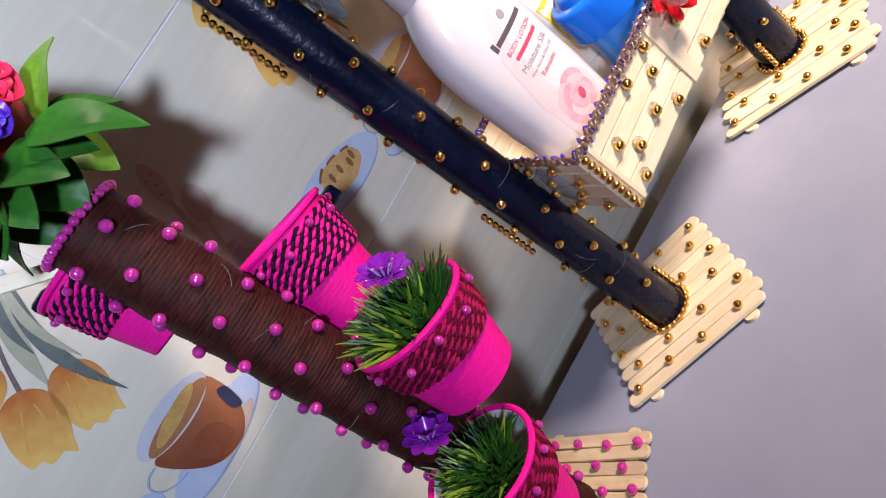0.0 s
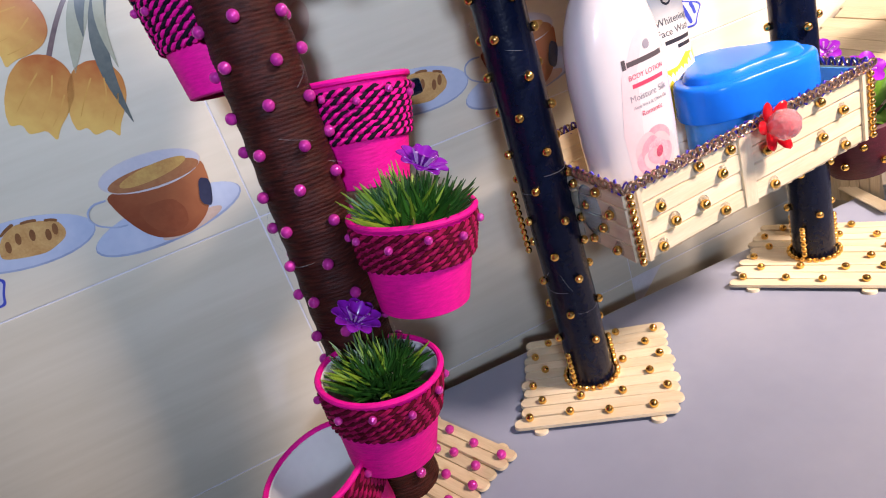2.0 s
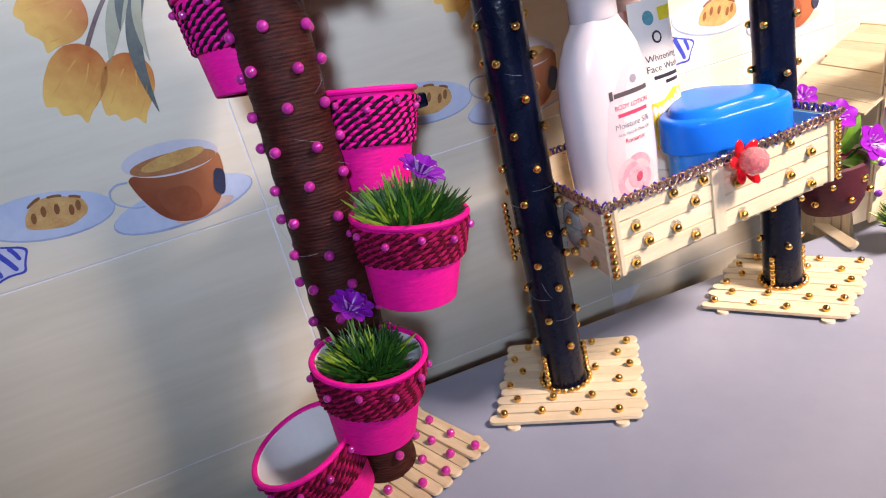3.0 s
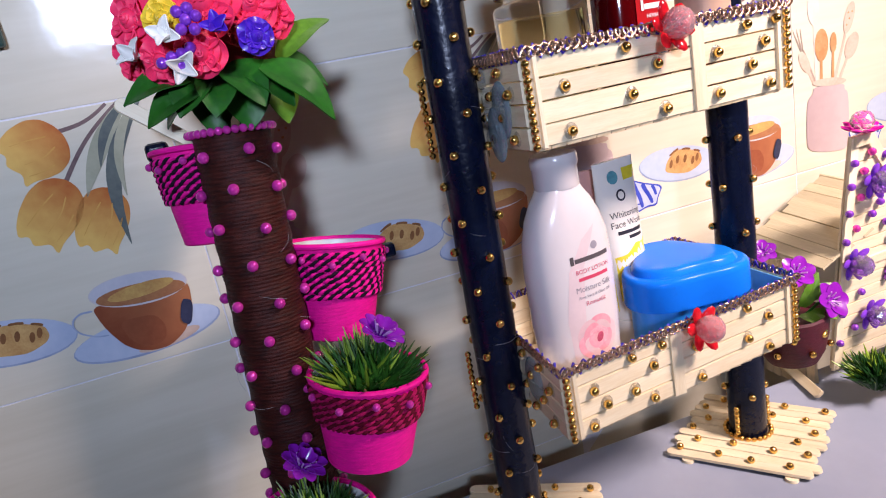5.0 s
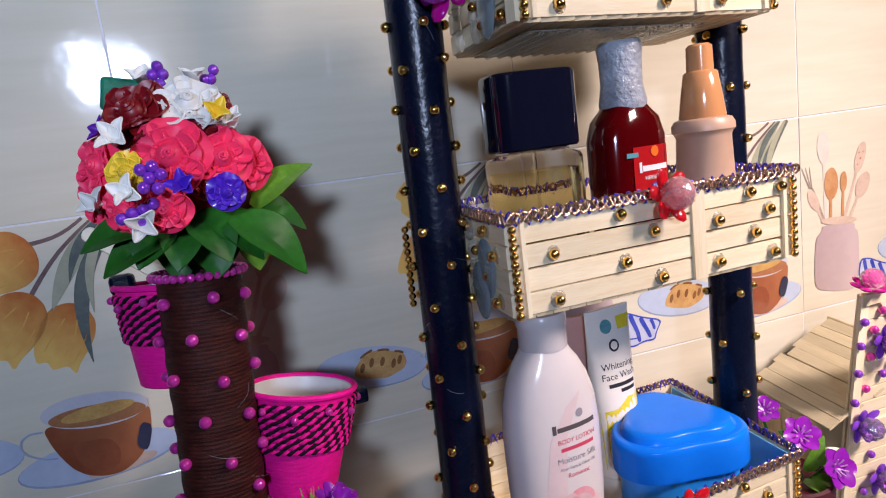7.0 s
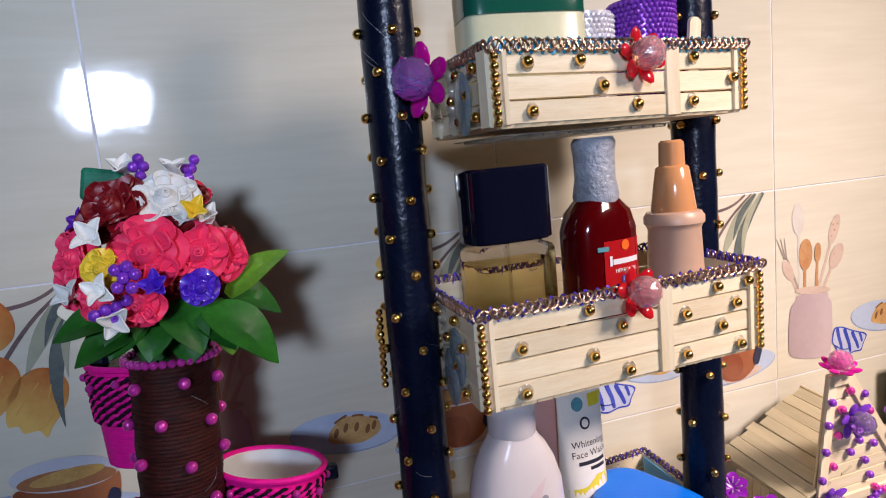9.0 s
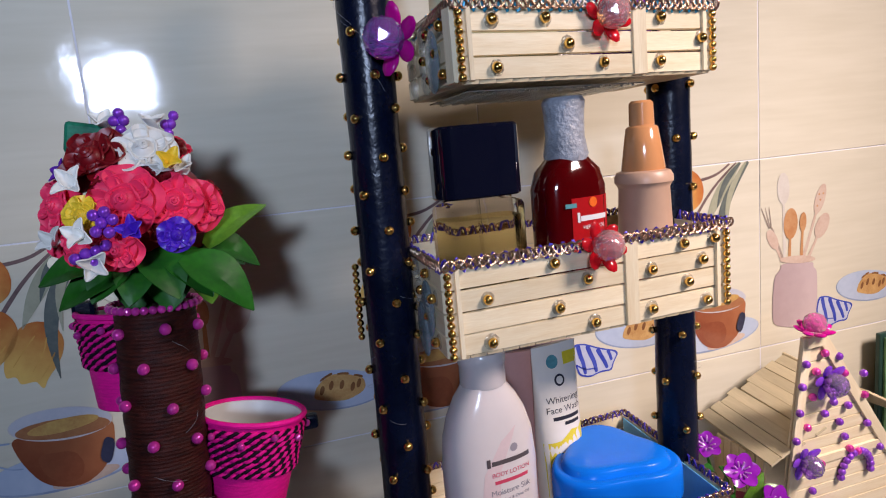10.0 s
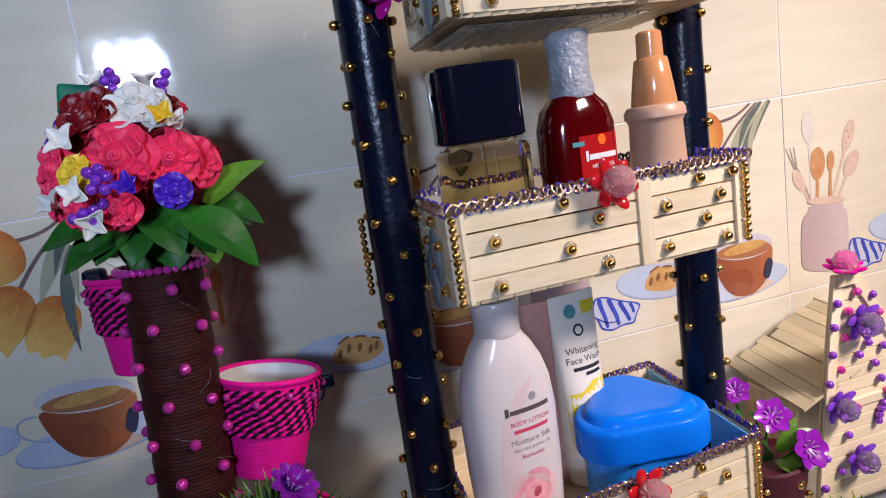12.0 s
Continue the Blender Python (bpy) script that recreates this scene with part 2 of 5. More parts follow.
# The table stands a little before the wall and a little askew to it.
TABLE = Matrix.Translation((-0.070, 0.512, TABLE_Z)) @ Matrix.Rotation(radians(-3.0), 4, "Z")
counter = thing("counter", (0.5, 0.2, -0.85), "smooth blue-grey laminate tabletop before the tiled wall", "counter", kind="structure")
part("worktop", place(slab(1.46, 0.545, 0.03, 0.003, at=(0.73, -0.2725, -0.015)), TABLE), COUNTER, counter)
part("cabinet_body", place(slab(1.40, 0.50, 0.83, 0.002, at=(0.735, -0.275, -0.445)), TABLE), surf("grey_cabinet_side", (0.17, 0.19, 0.25), 0.5, var=0.05, scale=20, bump=0.05), counter)

# ---- the bead shelf: each tray has its own slightly askew frame S ----
S = Matrix()


def at_s(x, d, h):
    return S @ Vector((x, d, h))


def along(v):
    return (S.to_3x3() @ Vector(v)).normalized()


shelf = thing("decorative_shelf", (0.29, 0.43, TABLE_Z), "handmade three-box shelf of pale craft sticks on two black taped poles", "shelf")


def pole_with_beads(foot, head, r, offset, gap=0.0237):
    foot, head = Vector(foot), Vector(head)
    h1 = (head - foot).length
    pts = [foot + (head - foot) * i / 40 for i in range(41)]
    rad = [r * (1 + 0.012 * math.sin(i * 1.7) + 0.008 * math.sin(i * 0.6)) for i in range(41)]
    pole = part("pole", tube(pts, rad, 24), BLACK, shelf, "black taped tube dotted with gold beads")
    axis = (pts[-1] - pts[0]).normalized()
    side = axis.cross(Vector((0, 1, 0))).normalized()
    fwd = side.cross(axis)
    for i in range(int((h1 - 0.05) / gap)):
        for k in range(4):
            a = radians(270 + 90 * k + (45 if i % 2 else 0) + offset + rng.uniform(-7, 7))
            c = pts[0] + axis * (0.042 + i * gap + rng.uniform(-0.002, 0.002) + 0.003 * math.sin(k * 2.3))
            nrm = (math.cos(a) * side + math.sin(a) * fwd).normalized()
            bead(BEAD_GOLD, pole, c + nrm * (r + 0.0018))
    return pole, pts[0], axis, side, fwd


left_pole, lp0, lax, lside, lfwd = pole_with_beads((0.1780, 0.4275, TABLE_Z + 0.004), (0.1860, 0.4290, 0.615), 0.0163, 0)
right_pole, rp0, rax, rside, rfwd = pole_with_beads((0.4050, 0.4330, TABLE_Z + 0.004), (0.4115, 0.4400, 0.615), 0.0155, 20, 0.037)


def base_pad(name, corner_fl, corner_fr, corner_bl, rows, bead_me, mat, parent, label, fill=0.975):
    """A square foot of craft sticks in rows, on two cross sticks, dotted with beads."""
    a, b, c = (Vector((*p, 0)) for p in (corner_fl, corner_fr, corner_bl))
    u = (b - a).normalized()
    step = (c - a) / rows
    holder = part(name, place(slab(0.010, (c - a).length * 0.98, 0.0021, 0.0005), frame_from((a + (b - a) * 0.14 + (c - a) * 0.5 - Vector((0, 0, 0.0025 - 0.0)))[:], (c - a).cross(Vector((0, 0, 1))), (0, 0, 1))), mat, parent, label)
    mm = stick_mesh((c - a).length * 1.02, mat=mat)
    for f in (0.15, 0.85):
        p = a + (b - a) * f + (c - a) * 0.47
        piece("cross_stick", mm, holder, frame_from((p.x, p.y, TABLE_Z + 0.0012), c - a, (0, 0, 1)))
    length = (b - a).length
    for i in range(rows):
        off = rng.uniform(-0.0025, 0.0025)
        p = a + step * (i + 0.5) + (b - a) / 2 + u * off
        tilt = rng.uniform(-0.012, 0.012)
        piece("craft_stick", stick_mesh(length, width=step.length * fill, mat=mat), holder,
              frame_from((p.x, p.y, TABLE_Z + 0.0036 + rng.uniform(0, 0.0006)), u + Vector((0, 0, tilt * 0.4)) + step.normalized() * tilt, (0, 0, 1)))
    return holder


pad_l = base_pad("foot_pad", (0.1035, 0.4120), (0.2005, 0.3510), (0.1610, 0.5040), 10, BEAD_GOLD, WOOD, shelf, "square pad of pale craft sticks with gold beads")
pad_r = base_pad("foot_pad", (0.3265, 0.4450), (0.3940, 0.3540), (0.4165, 0.5035), 10, BEAD_GOLD, WOOD, shelf, "square pad of pale craft sticks with gold beads")


def scatter_beads(holder, fl, fr, bl, me, rows, cols, keep=None):
    a, b, c = (Vector((*p, 0)) for p in (fl, fr, bl))
    for j in range(rows):
        for i in range(cols):
            f = (i + 0.35 + 0.35 * (j % 2) + rng.uniform(-0.08, 0.08)) / cols
            g = (j + 0.5 + rng.uniform(-0.1, 0.1)) / rows
            p = a + (b - a) * f + (c - a) * g
            if keep and (p - Vector((keep[0], keep[1], 0))).length < keep[2]:
                continue
            bead(me, holder, (p.x, p.y, TABLE_Z + 0.0046 + 0.0024))


scatter_beads(pad_l, (0.1035, 0.4120), (0.2005, 0.3510), (0.1610, 0.5040), BEAD_GOLD, 6, 4, (0.1765, 0.4275, 0.026))
scatter_beads(pad_r, (0.3265, 0.4450), (0.3940, 0.3540), (0.4165, 0.5035), BEAD_GOLD, 6, 4, (0.404, 0.433, 0.026))
for pad, p0, sd, fw, r in ((pad_l, lp0, lside, lfwd, 0.0163), (pad_r, rp0, rside, rfwd, 0.0155)):
    n = 24
    for i in range(n):
        a = 2 * math.pi * i / n
        dirn = math.cos(a) * Vector((1, 0, 0)) + math.sin(a) * Vector((0, 1, 0))
        bead(BEAD_GOLD_S, pad, Vector((p0.x, p0.y, TABLE_Z + 0.0065)) + dirn * (r + 0.003))
    for a in (200, 340, 100):
        dirn = math.cos(radians(a)) * Vector((1, 0, 0)) + math.sin(radians(a)) * Vector((0, 1, 0))
        for k in range(1, 7):
            bead(BEAD_GOLD_S, pad, Vector((p0.x, p0.y, TABLE_Z + 0.0065 + k * 0.0046)) + dirn * (r + 0.0022))


def braid(pts, parent, thread):
    """A metallic braid of interlocking loops over an edge, with a coloured thread behind it."""
    bm = bmesh.new()
    for i in range(0, len(pts), 3):
        p, out, up = pts[i]
        q = pts[(i + 1) % len(pts)][0]
        run = out.cross(up).normalized()
        sgn = 1 if (i // 3) % 2 else -1
        ax = (up * math.cos(0.8) + run * sgn * math.sin(0.8)).normalized()
        side = (run * math.cos(0.8) - up * sgn * math.sin(0.8)).normalized()
        loop = [p + out * (0.0022 + 0.0007 * math.sin(2 * k * math.pi / 9 + i)) + up * 0.0012 + ax * 0.0037 * math.cos(2 * math.pi * k / 9) + side * 0.0021 * math.sin(2 * math.pi * k / 9) for k in range(9)]
        tube(loop, 0.00078, 5, True, bm)
    br = part("braid_trim", bm, COPPER, parent, "glittering copper and silver braid along the rim")
    tr = [p + out * (0.0012 + 0.0008 * math.cos(i * 1.1)) + up * (0.0042 * math.sin(i * 0.78) + 0.0010) for i, (p, out, up) in enumerate(pts)]
    part("thread", tube(tr, 0.0007, 5), thread, br)


def edge_run(a, b, out, up, n):
    return [(a + (b - a) * i / n, out, up) for i in range(n)]


def crystal_flower(parent, p, face, petal_mat, heart_mat, r=0.0160, petals=6, name="crystal_flower", label=""):
    m = frame_from(p, Vector(face).orthogonal(), face)
    bm = bmesh.new()
    for k in range(petals):
        b2 = ball(1, 10, 6)
        a = 2 * math.pi * k / petals
        b2.transform(m @ Matrix.Rotation(a, 4, "Z") @ Matrix.Translation((r * 0.62, 0, 0.0005)) @ Matrix.Rotation(-0.35, 4, "Y") @ Matrix.Diagonal((r * 0.45, r * 0.28, r * 0.12, 1)))
        tmp = bpy.data.meshes.new("tmp")
        b2.to_mesh(tmp)
        b2.free()
        bm.from_mesh(tmp)
        bpy.data.meshes.remove(tmp)
    fl = part(name, bm, petal_mat, parent, label)
    hb = bmesh.new()
    bmesh.ops.create_icosphere(hb, subdivisions=2, radius=r * 0.61)
    hb.transform(m @ Matrix.Translation((0, 0, r * 0.42)))
    part("crystal_heart", hb, heart_mat, fl, smooth=False)
    return fl


RED_CRYSTAL = surf("red_acrylic", (0.85, 0.02, 0.03), 0.08, trans=0.5, var=0.05, scale=90, bump=0.05, ior=1.48)
PINK_CRYSTAL = surf("pale_pink_acrylic", (0.98, 0.66, 0.69), 0.05, trans=0.72, var=0.03, scale=90, bump=0.03, ior=1.5)
MAGENTA_CRYSTAL = surf("magenta_acrylic", (0.72, 0.01, 0.36), 0.1, trans=0.4, var=0.05, scale=90, bump=0.05)
VIOLET_CRYSTAL = surf("violet_acrylic", (0.62, 0.34, 0.96), 0.05, trans=0.8, var=0.05, scale=90, bump=0.05)
PURPLE_PETAL = surf("purple_plastic_petal", (0.31, 0.018, 0.50), 0.22, trans=0.15, var=0.1, scale=90, bump=0.1, coat=0.3)
CLEAR_CRYSTAL = surf("clear_acrylic", (0.95, 0.88, 0.92), 0.04, trans=0.9, var=0.02, scale=90, bump=0.0, ior=1.5)


def stick_box(x0, x1, d0, d1, h0, rows, joint, thread, seed, rh):
    """An open tray of craft sticks: rows on four sides, a slatted bottom, a rim braid, bead strings on the corners."""
    r = random.Random(seed)
    h1 = h0 + rows * rh
    t = 0.0021
    tray = part("tray", place(slab(x1 - x0 - 0.006, d1 - d0 - 0.006, 0.002, 0.0005, at=((x0 + x1) / 2, (d0 + d1) / 2, h0 + 0.002)), S), WOOD2, shelf, "open craft-stick tray with gold beads and a braided rim")
    fwd, up, right = along((0, -1, 0)), along((0, 0, 1)), along((1, 0, 0))
    for j in range(rows):
        h = h0 + (j + 0.5) * rh
        for a, b in ((x0, joint), (joint, x1)):
            piece("craft_stick", stick_mesh(b - a - 0.0004, rh * 0.945, t, (False, False)), tray,
                  frame_from(at_s((a + b) / 2, d0 - t / 2 + r.uniform(-0.0003, 0.0003), h + r.uniform(-0.0002, 0.0002)), right + up * r.uniform(-0.006, 0.006), fwd))
            piece("craft_stick", stick_mesh(b - a - 0.0004, rh * 0.97, t, (False, False)), tray,
                  frame_from(at_s((a + b) / 2, d1 + t / 2, h), right + up * r.uniform(-0.004, 0.004), -fwd))
        for x, n in ((x0, -right), (x1, right)):
            piece("craft_stick", stick_mesh(d1 - d0 - 0.001, rh * 0.965, t, (False, False)), tray,
                  frame_from(at_s(x + (t / 2 if n == right else -t / 2), (d0 + d1) / 2, h), along((0, 1, r.uniform(-0.006, 0.006))), n))
    for i in range(int((x1 - x0) / 0.0106)):
        piece("bottom_stick", stick_mesh(d1 - d0 + 0.002, 0.0102, t, (False, False), WOOD2), tray,
              frame_from(at_s(x0 + 0.006 + i * 0.0106, (d0 + d1) / 2, h0 - 0.0002), along((0, 1, 0)), -up))
    piece("cover_strip", stick_mesh(rows * rh + 0.001, 0.0098, t, (False, False)), tray, frame_from(at_s(joint, d0 - t * 1.5, (h0 + h1) / 2), up, fwd))
    for x in (x0 + 0.001, x1 - 0.008):
        piece("corner_strip", stick_mesh(rows * rh, 0.0035, t, (False, False)), tray, frame_from(at_s(x + 0.0055 if x < joint else x, d0 - t * 1.5, (h0 + h1) / 2), up, fwd))
    n = int(rows * rh / 0.0047)
    for i in range(n):
        h = h0 + 0.002 + i * 0.0047
        bead(BEAD_GOLD_S, tray, at_s(x0 + 0.0005, d0 - t - 0.0016, h))
        bead(BEAD_GOLD_S, tray, at_s(x1 - 0.001, d0 - t - 0.0016, h))
        if thread is BLUE_THREAD:
            bead(BEAD_GOLD_S, tray, (0.1564 + 0.0176 * h, 0.4330, h))
    # hot glue where the tray meets its poles
    for x, dd, s in ((x0 - 0.003, -0.026, 1), (x0 - 0.003, 0.004, 1), (x1 + 0.003, -0.006, 1), (x1 + 0.003, 0.026, 1)):
        for k in range(4):
            g = ball(1, 10, 7)
            g.transform(S @ Matrix.Translation((x, dd + r.uniform(-0.003, 0.003), h0 + 0.006 + k * rows * rh * 0.24)) @ Matrix.Diagonal((0.0035, 0.0050, 0.0070, 1)))
            part("glue_lump", g, GLUE, tray)
    # loose beads on the front and the side
    for j in range(rows):
        cols = 3
        for i in range(cols):
            for a, b in ((x0 + 0.012, joint - 0.006), (joint + 0.008, x1 - 0.006)):
                if (b - a) / cols < 0.016 and i > 1:
                    continue
                c = cols if (b - a) / cols >= 0.016 else 2
                f = (i + 0.3 + 0.4 * (j % 2)) / c
                x = a + (b - a) * f
                p = at_s(x + r.uniform(-0.003, 0.003), d0 - t - 0.0026, h0 + (j + 0.5) * rh + r.uniform(-0.001, 0.001))
                if (i + j) % 2 == 0 or r.random() < 0.08:
                    bead(BEAD_GOLD, tray, p, fwd, glue=True)
        for i in range(2):
            p = at_s(x0 - t - 0.0026, d0 + 0.016 + i * 0.028 + 0.012 * (j % 2), h0 + (j + 0.5) * rh)
            bead(BEAD_GOLD, tray, p, -right, glue=True)
    top = h1 + 0.0005
    c = [at_s(x0 - 0.001, d1, top), at_s(x0 - 0.001, d0 - 0.002, top), at_s(x1 + 0.001, d0 - 0.002, top), at_s(x1 + 0.001, d1, top)]
    run = edge_run(c[0], c[1], -right, up, 130) + edge_run(c[1], c[2], fwd, up, 215) + edge_run(c[2], c[3], right, up, 130) + edge_run(c[3], c[0], -fwd, up, 215)
    braid(run, tray, thread)
    return tray, h1


def tray_frame(lf, rf, lb, x0, d0):
    """A level frame whose x runs from one front corner to the other and whose d runs along the tray's end."""
    u, v = (Vector((*rf, 0)) - Vector((*lf, 0))).normalized(), (Vector((*lb, 0)) - Vector((*lf, 0))).normalized()
    m = Matrix(((u.x, v.x, 0, lf[0]), (u.y, v.y, 0, lf[1]), (0, 0, 1, 0), (0, 0, 0, 1)))
    return m @ Matrix.Translation((-x0, -d0, 0))


D0, D1 = -0.088, 0.052
S = tray_frame((0.1945, 0.3565), (0.3990, 0.3735), (0.2020, 0.4945), 0.2085, D0)
tray1, top1 = stick_box(0.2085, 0.4135, D0, D1, 0.1325, 4, 0.298, BLUE_THREAD, 1, 0.0121)
FWD = along((0, -1, 0))
crystal_flower(tray1, (0.3020, 0.3550, 0.1780), FWD + Vector((0.2, 0, 0.25)), RED_CRYSTAL, PINK_CRYSTAL, label="red acrylic flower with a pink crystal heart")
part("paper_liner", place(slab(0.001, D1 - D0 - 0.008, 0.044, 0.0002, at=(0.4113, (D0 + D1) / 2, 0.1585)), S), surf("pale_blue_paper", (0.16, 0.55, 0.86), 0.6, var=0.05, bump=0.05), tray1, "pale blue paper inside the end")
S = tray_frame((0.2020, 0.3630), (0.4000, 0.3715), (0.2045, 0.4700), 0.2125, -0.080)
tray2, top2 = stick_box(0.2125, 0.4105, -0.080, 0.028, 0.3205, 4, 0.335, BLUE_THREAD, 2, 0.0134)
crystal_flower(tray2, (0.3000, 0.3580, 0.3740), FWD + Vector((0.2, 0, 0.25)), RED_CRYSTAL, PINK_CRYSTAL, label="red acrylic flower with a pink crystal heart")
S = tray_frame((0.2190, 0.3575), (0.4010, 0.3820), (0.2215, 0.4670), 0.2308, -0.083)
tray3, top3 = stick_box(0.2308, 0.4140, -0.083, 0.027, 0.4745, 3, 0.353, TEAL_THREAD, 3, 0.0129)
crystal_flower(tray3, (0.3150, 0.3660, 0.5080), FWD + Vector((0.2, 0, 0.1)), RED_CRYSTAL, PINK_CRYSTAL, label="red acrylic flower with a pink crystal heart")
crystal_flower(tray3, (0.1960, 0.4050, 0.5060), Vector((-0.95, -0.75, 0.05)), MAGENTA_CRYSTAL, VIOLET_CRYSTAL, 0.0205, label="magenta acrylic flower with a violet crystal heart")
piece("corner_strip", stick_mesh(3 * 0.0129 + 0.001, 0.0098, 0.0021, (False, False)), tray3, frame_from(at_s(0.2308 - 0.0032, -0.079, 0.4745 + 0.0194), (0, 0, 1), along((-1, 0, 0))))
sheet = part("plastic_sheet", place(slab(0.125, 0.085, 0.0008, 0.0002, at=(0.300, -0.035, 0.4700)), S), GLUE, tray3, "ribbed clear plastic under the tray")
for k in range(13):
    part("plastic_rib", place(tube([(0.246 + 0.009 * k, -0.076, 0.4692), (0.246 + 0.009 * k, 0.006, 0.4692)], 0.0012, 6), S), GLUE, sheet)
for tray, x, y, z in ((tray2, 0.1985, 0.392, 0.345), (tray2, 0.1975, 0.402, 0.330), (tray1, 0.1940, 0.400, 0.158), (tray3, 0.2150, 0.392, 0.490)):
    film = ball(1, 14, 9)
    film.transform(Matrix.Translation((x, y, z)) @ Matrix.Diagonal((0.0022, 0.013, 0.018, 1)))
    part("glue_film", film, GLUE_BLUE, tray, "bluish smear of hot glue")
FLOOR1, FLOOR2, FLOOR3 = 0.1365, 0.3245, 0.4785


def glue_strings(parent, p0, axis, side, fwd, r, h, count, seed):
    """Fine threads of hot glue left hanging round a pole."""
    q = random.Random(seed)
    for _ in range(count):
        a, z = q.uniform(3.2, 6.2), q.uniform(0.05, h)
        da, dz = q.uniform(0.3, 1.1), q.uniform(-0.02, 0.02)
        pts = []
        for i in range(8):
            f = i / 7
            k = a + da * f
            lift = r + 0.0012 + 0.0025 * math.sin(math.pi * f)
            pts.append(p0 + axis * (z + dz * f) + (math.cos(k) * side + math.sin(k) * fwd) * lift)
        part("glue_string", tube(pts, 0.00008, 4), GLUE_STRING, parent)


GLUE_STRING = surf("white_glue_string", (0.55, 0.56, 0.60), 0.2, trans=0.5, var=0.02, bump=0, rnd=0.0)
glue_strings(left_pole, lp0, lax, lside, lfwd, 0.0163, 0.56, 16, 3)
glue_strings(right_pole, rp0, rax, rside, rfwd, 0.0155, 0.50, 9, 4)

# ---- the flower stand: brown yarn pole with five pink pots ----
stand = thing("flower_pot_stand", (0.021, 0.419, TABLE_Z), "handmade stand with a brown yarn pole and pink pots", "plant stand")
PB, PT = Vector((0.0209, 0.4190, TABLE_Z + 0.004)), Vector((0.0412, 0.4335, 0.3638))


def yarn_pole():
    n = 600
    pts, rad = [], []
    for i in range(n + 1):
        f = i / n
        pts.append(PB + (PT - PB) * f)
        rad.append(0.0218 + 0.0012 * f + 0.00016 * math.sin(i * math.pi / 2 + 0.3) + 0.0003 * math.sin(i * 0.21))
    return part("pole", tube(pts, rad, 28), YARN_BROWN, stand, "tube wound with brown yarn")


ypole = yarn_pole()
yax = (PT - PB).normalized()
yside = yax.cross(Vector((0, 1, 0))).normalized()
yfwd = yside.cross(yax)
for i in range(15):
    for k in range(6):
        a = radians(60 * k + (30 if i % 2 else 0) + 12 + rng.uniform(-6, 6))
        c = PB + yax * (0.018 + i * 0.0226 + rng.uniform(-0.002, 0.002))
        nrm = math.cos(a) * yside + math.sin(a) * yfwd
        bead(BEAD_PINK, ypole, c + nrm * (0.0228 + 0.002))
for i in range(34):
    a = 2 * math.pi * i / 34
    bead(BEAD_PINK_S, ypole, PT + yax * 0.001 + (math.cos(a) * yside + math.sin(a) * yfwd) * 0.0246)

pad_p = base_pad("foot_pad", (0.0945, 0.3925), (0.0530, 0.4860), (0.0075, 0.3450), 10, BEAD_PINK, WOOD2, stand, "square pad of varnished craft sticks with pink pearls", 0.945)
scatter_beads(pad_p, (0.0945, 0.3925), (0.0530, 0.4860), (0.0075, 0.3450), BEAD_PINK, 6, 4, (0.021, 0.419, 0.027))


def pot(rim, foot, r_rim, r_foot, dark, bright, label, bands=8, low=0.46):
    """A paper cup covered in pink yarn, with a two-colour twisted band, a corded rim and small pearls."""
    rim, foot = Vector(rim), Vector(foot)
    ax = (rim - foot).normalized()
    h = (rim - foot).length
    m = Matrix.Translation(foot) @ ax.to_track_quat("Z", "Y").to_matrix().to_4x4()
    prof = [(r_foot - 0.003, 0), (r_foot - 0.001, 0.0003)]
    n = 100
    for i in range(n + 1):
        f = i / n
        prof.append((r_foot + (r_rim - r_foot) * f + 0.00003 * math.sin(i * math.pi / 2), 0.001 + f * (h - 0.003)))
    cup = part("pot", place(lathe(prof, 40, cap=False), m), YARN_PINK, stand, label)
    inner = [(r_rim - 0.0005, h - 0.001), (r_rim - 0.0022, h - 0.002), (r_foot - 0.001, 0.004), (0.0005, 0.004)]
    part("cup_lining", place(lathe(inner, 40, cap=False), m), CUP_WHITE, cup, "white paper inside")
    ring = [Vector((math.cos(2 * math.pi * i / 48), math.sin(2 * math.pi * i / 48), 0)) for i in range(48)]
    part("rim_cord", place(tube([p * (r_rim + 0.0004) + Vector((0, 0, h - 0.0010)) for p in ring], 0.0019, 8, True), m), YARN_PINK, cup)
    for mat, ph in ((bright, 0.0), (dark, math.pi)):
        bm = bmesh.new()
        for b in range(bands):
            z = h * low + b * (h * (0.93 - low)) / bands + 0.001
            rr = r_foot + (r_rim - r_foot) * z / h + 0.0012
            seg = 168
            tr = []
            for i in range(seg):
                a = 2 * math.pi * i / seg
                w = 25 * a + ph + b * 1.3 + 0.5 * math.sin(5 * a + b) + 0.35 * math.sin(11 * a + 2.3 * b)
                k = rr + 0.0008 * math.cos(w)
                tr.append(Vector((math.cos(a) * k, math.sin(a) * k, z + 0.0011 * math.sin(w) + 0.0004 * math.sin(3 * a + b))))
            tube(tr, 0.00120, 6, True, bm)
        part("twisted_cord_band", place(bm, m), mat, cup)
    for i in range(11):
        a = 2 * math.pi * (i + 0.3) / 11
        zz = h * (0.86 if i % 2 else 0.80)
        rr = r_foot + (r_rim - r_foot) * zz / h + 0.0038
        bead(BEAD_PINK_S, cup, m @ Vector((math.cos(a) * rr, math.sin(a) * rr, zz)))
    return cup, m, h


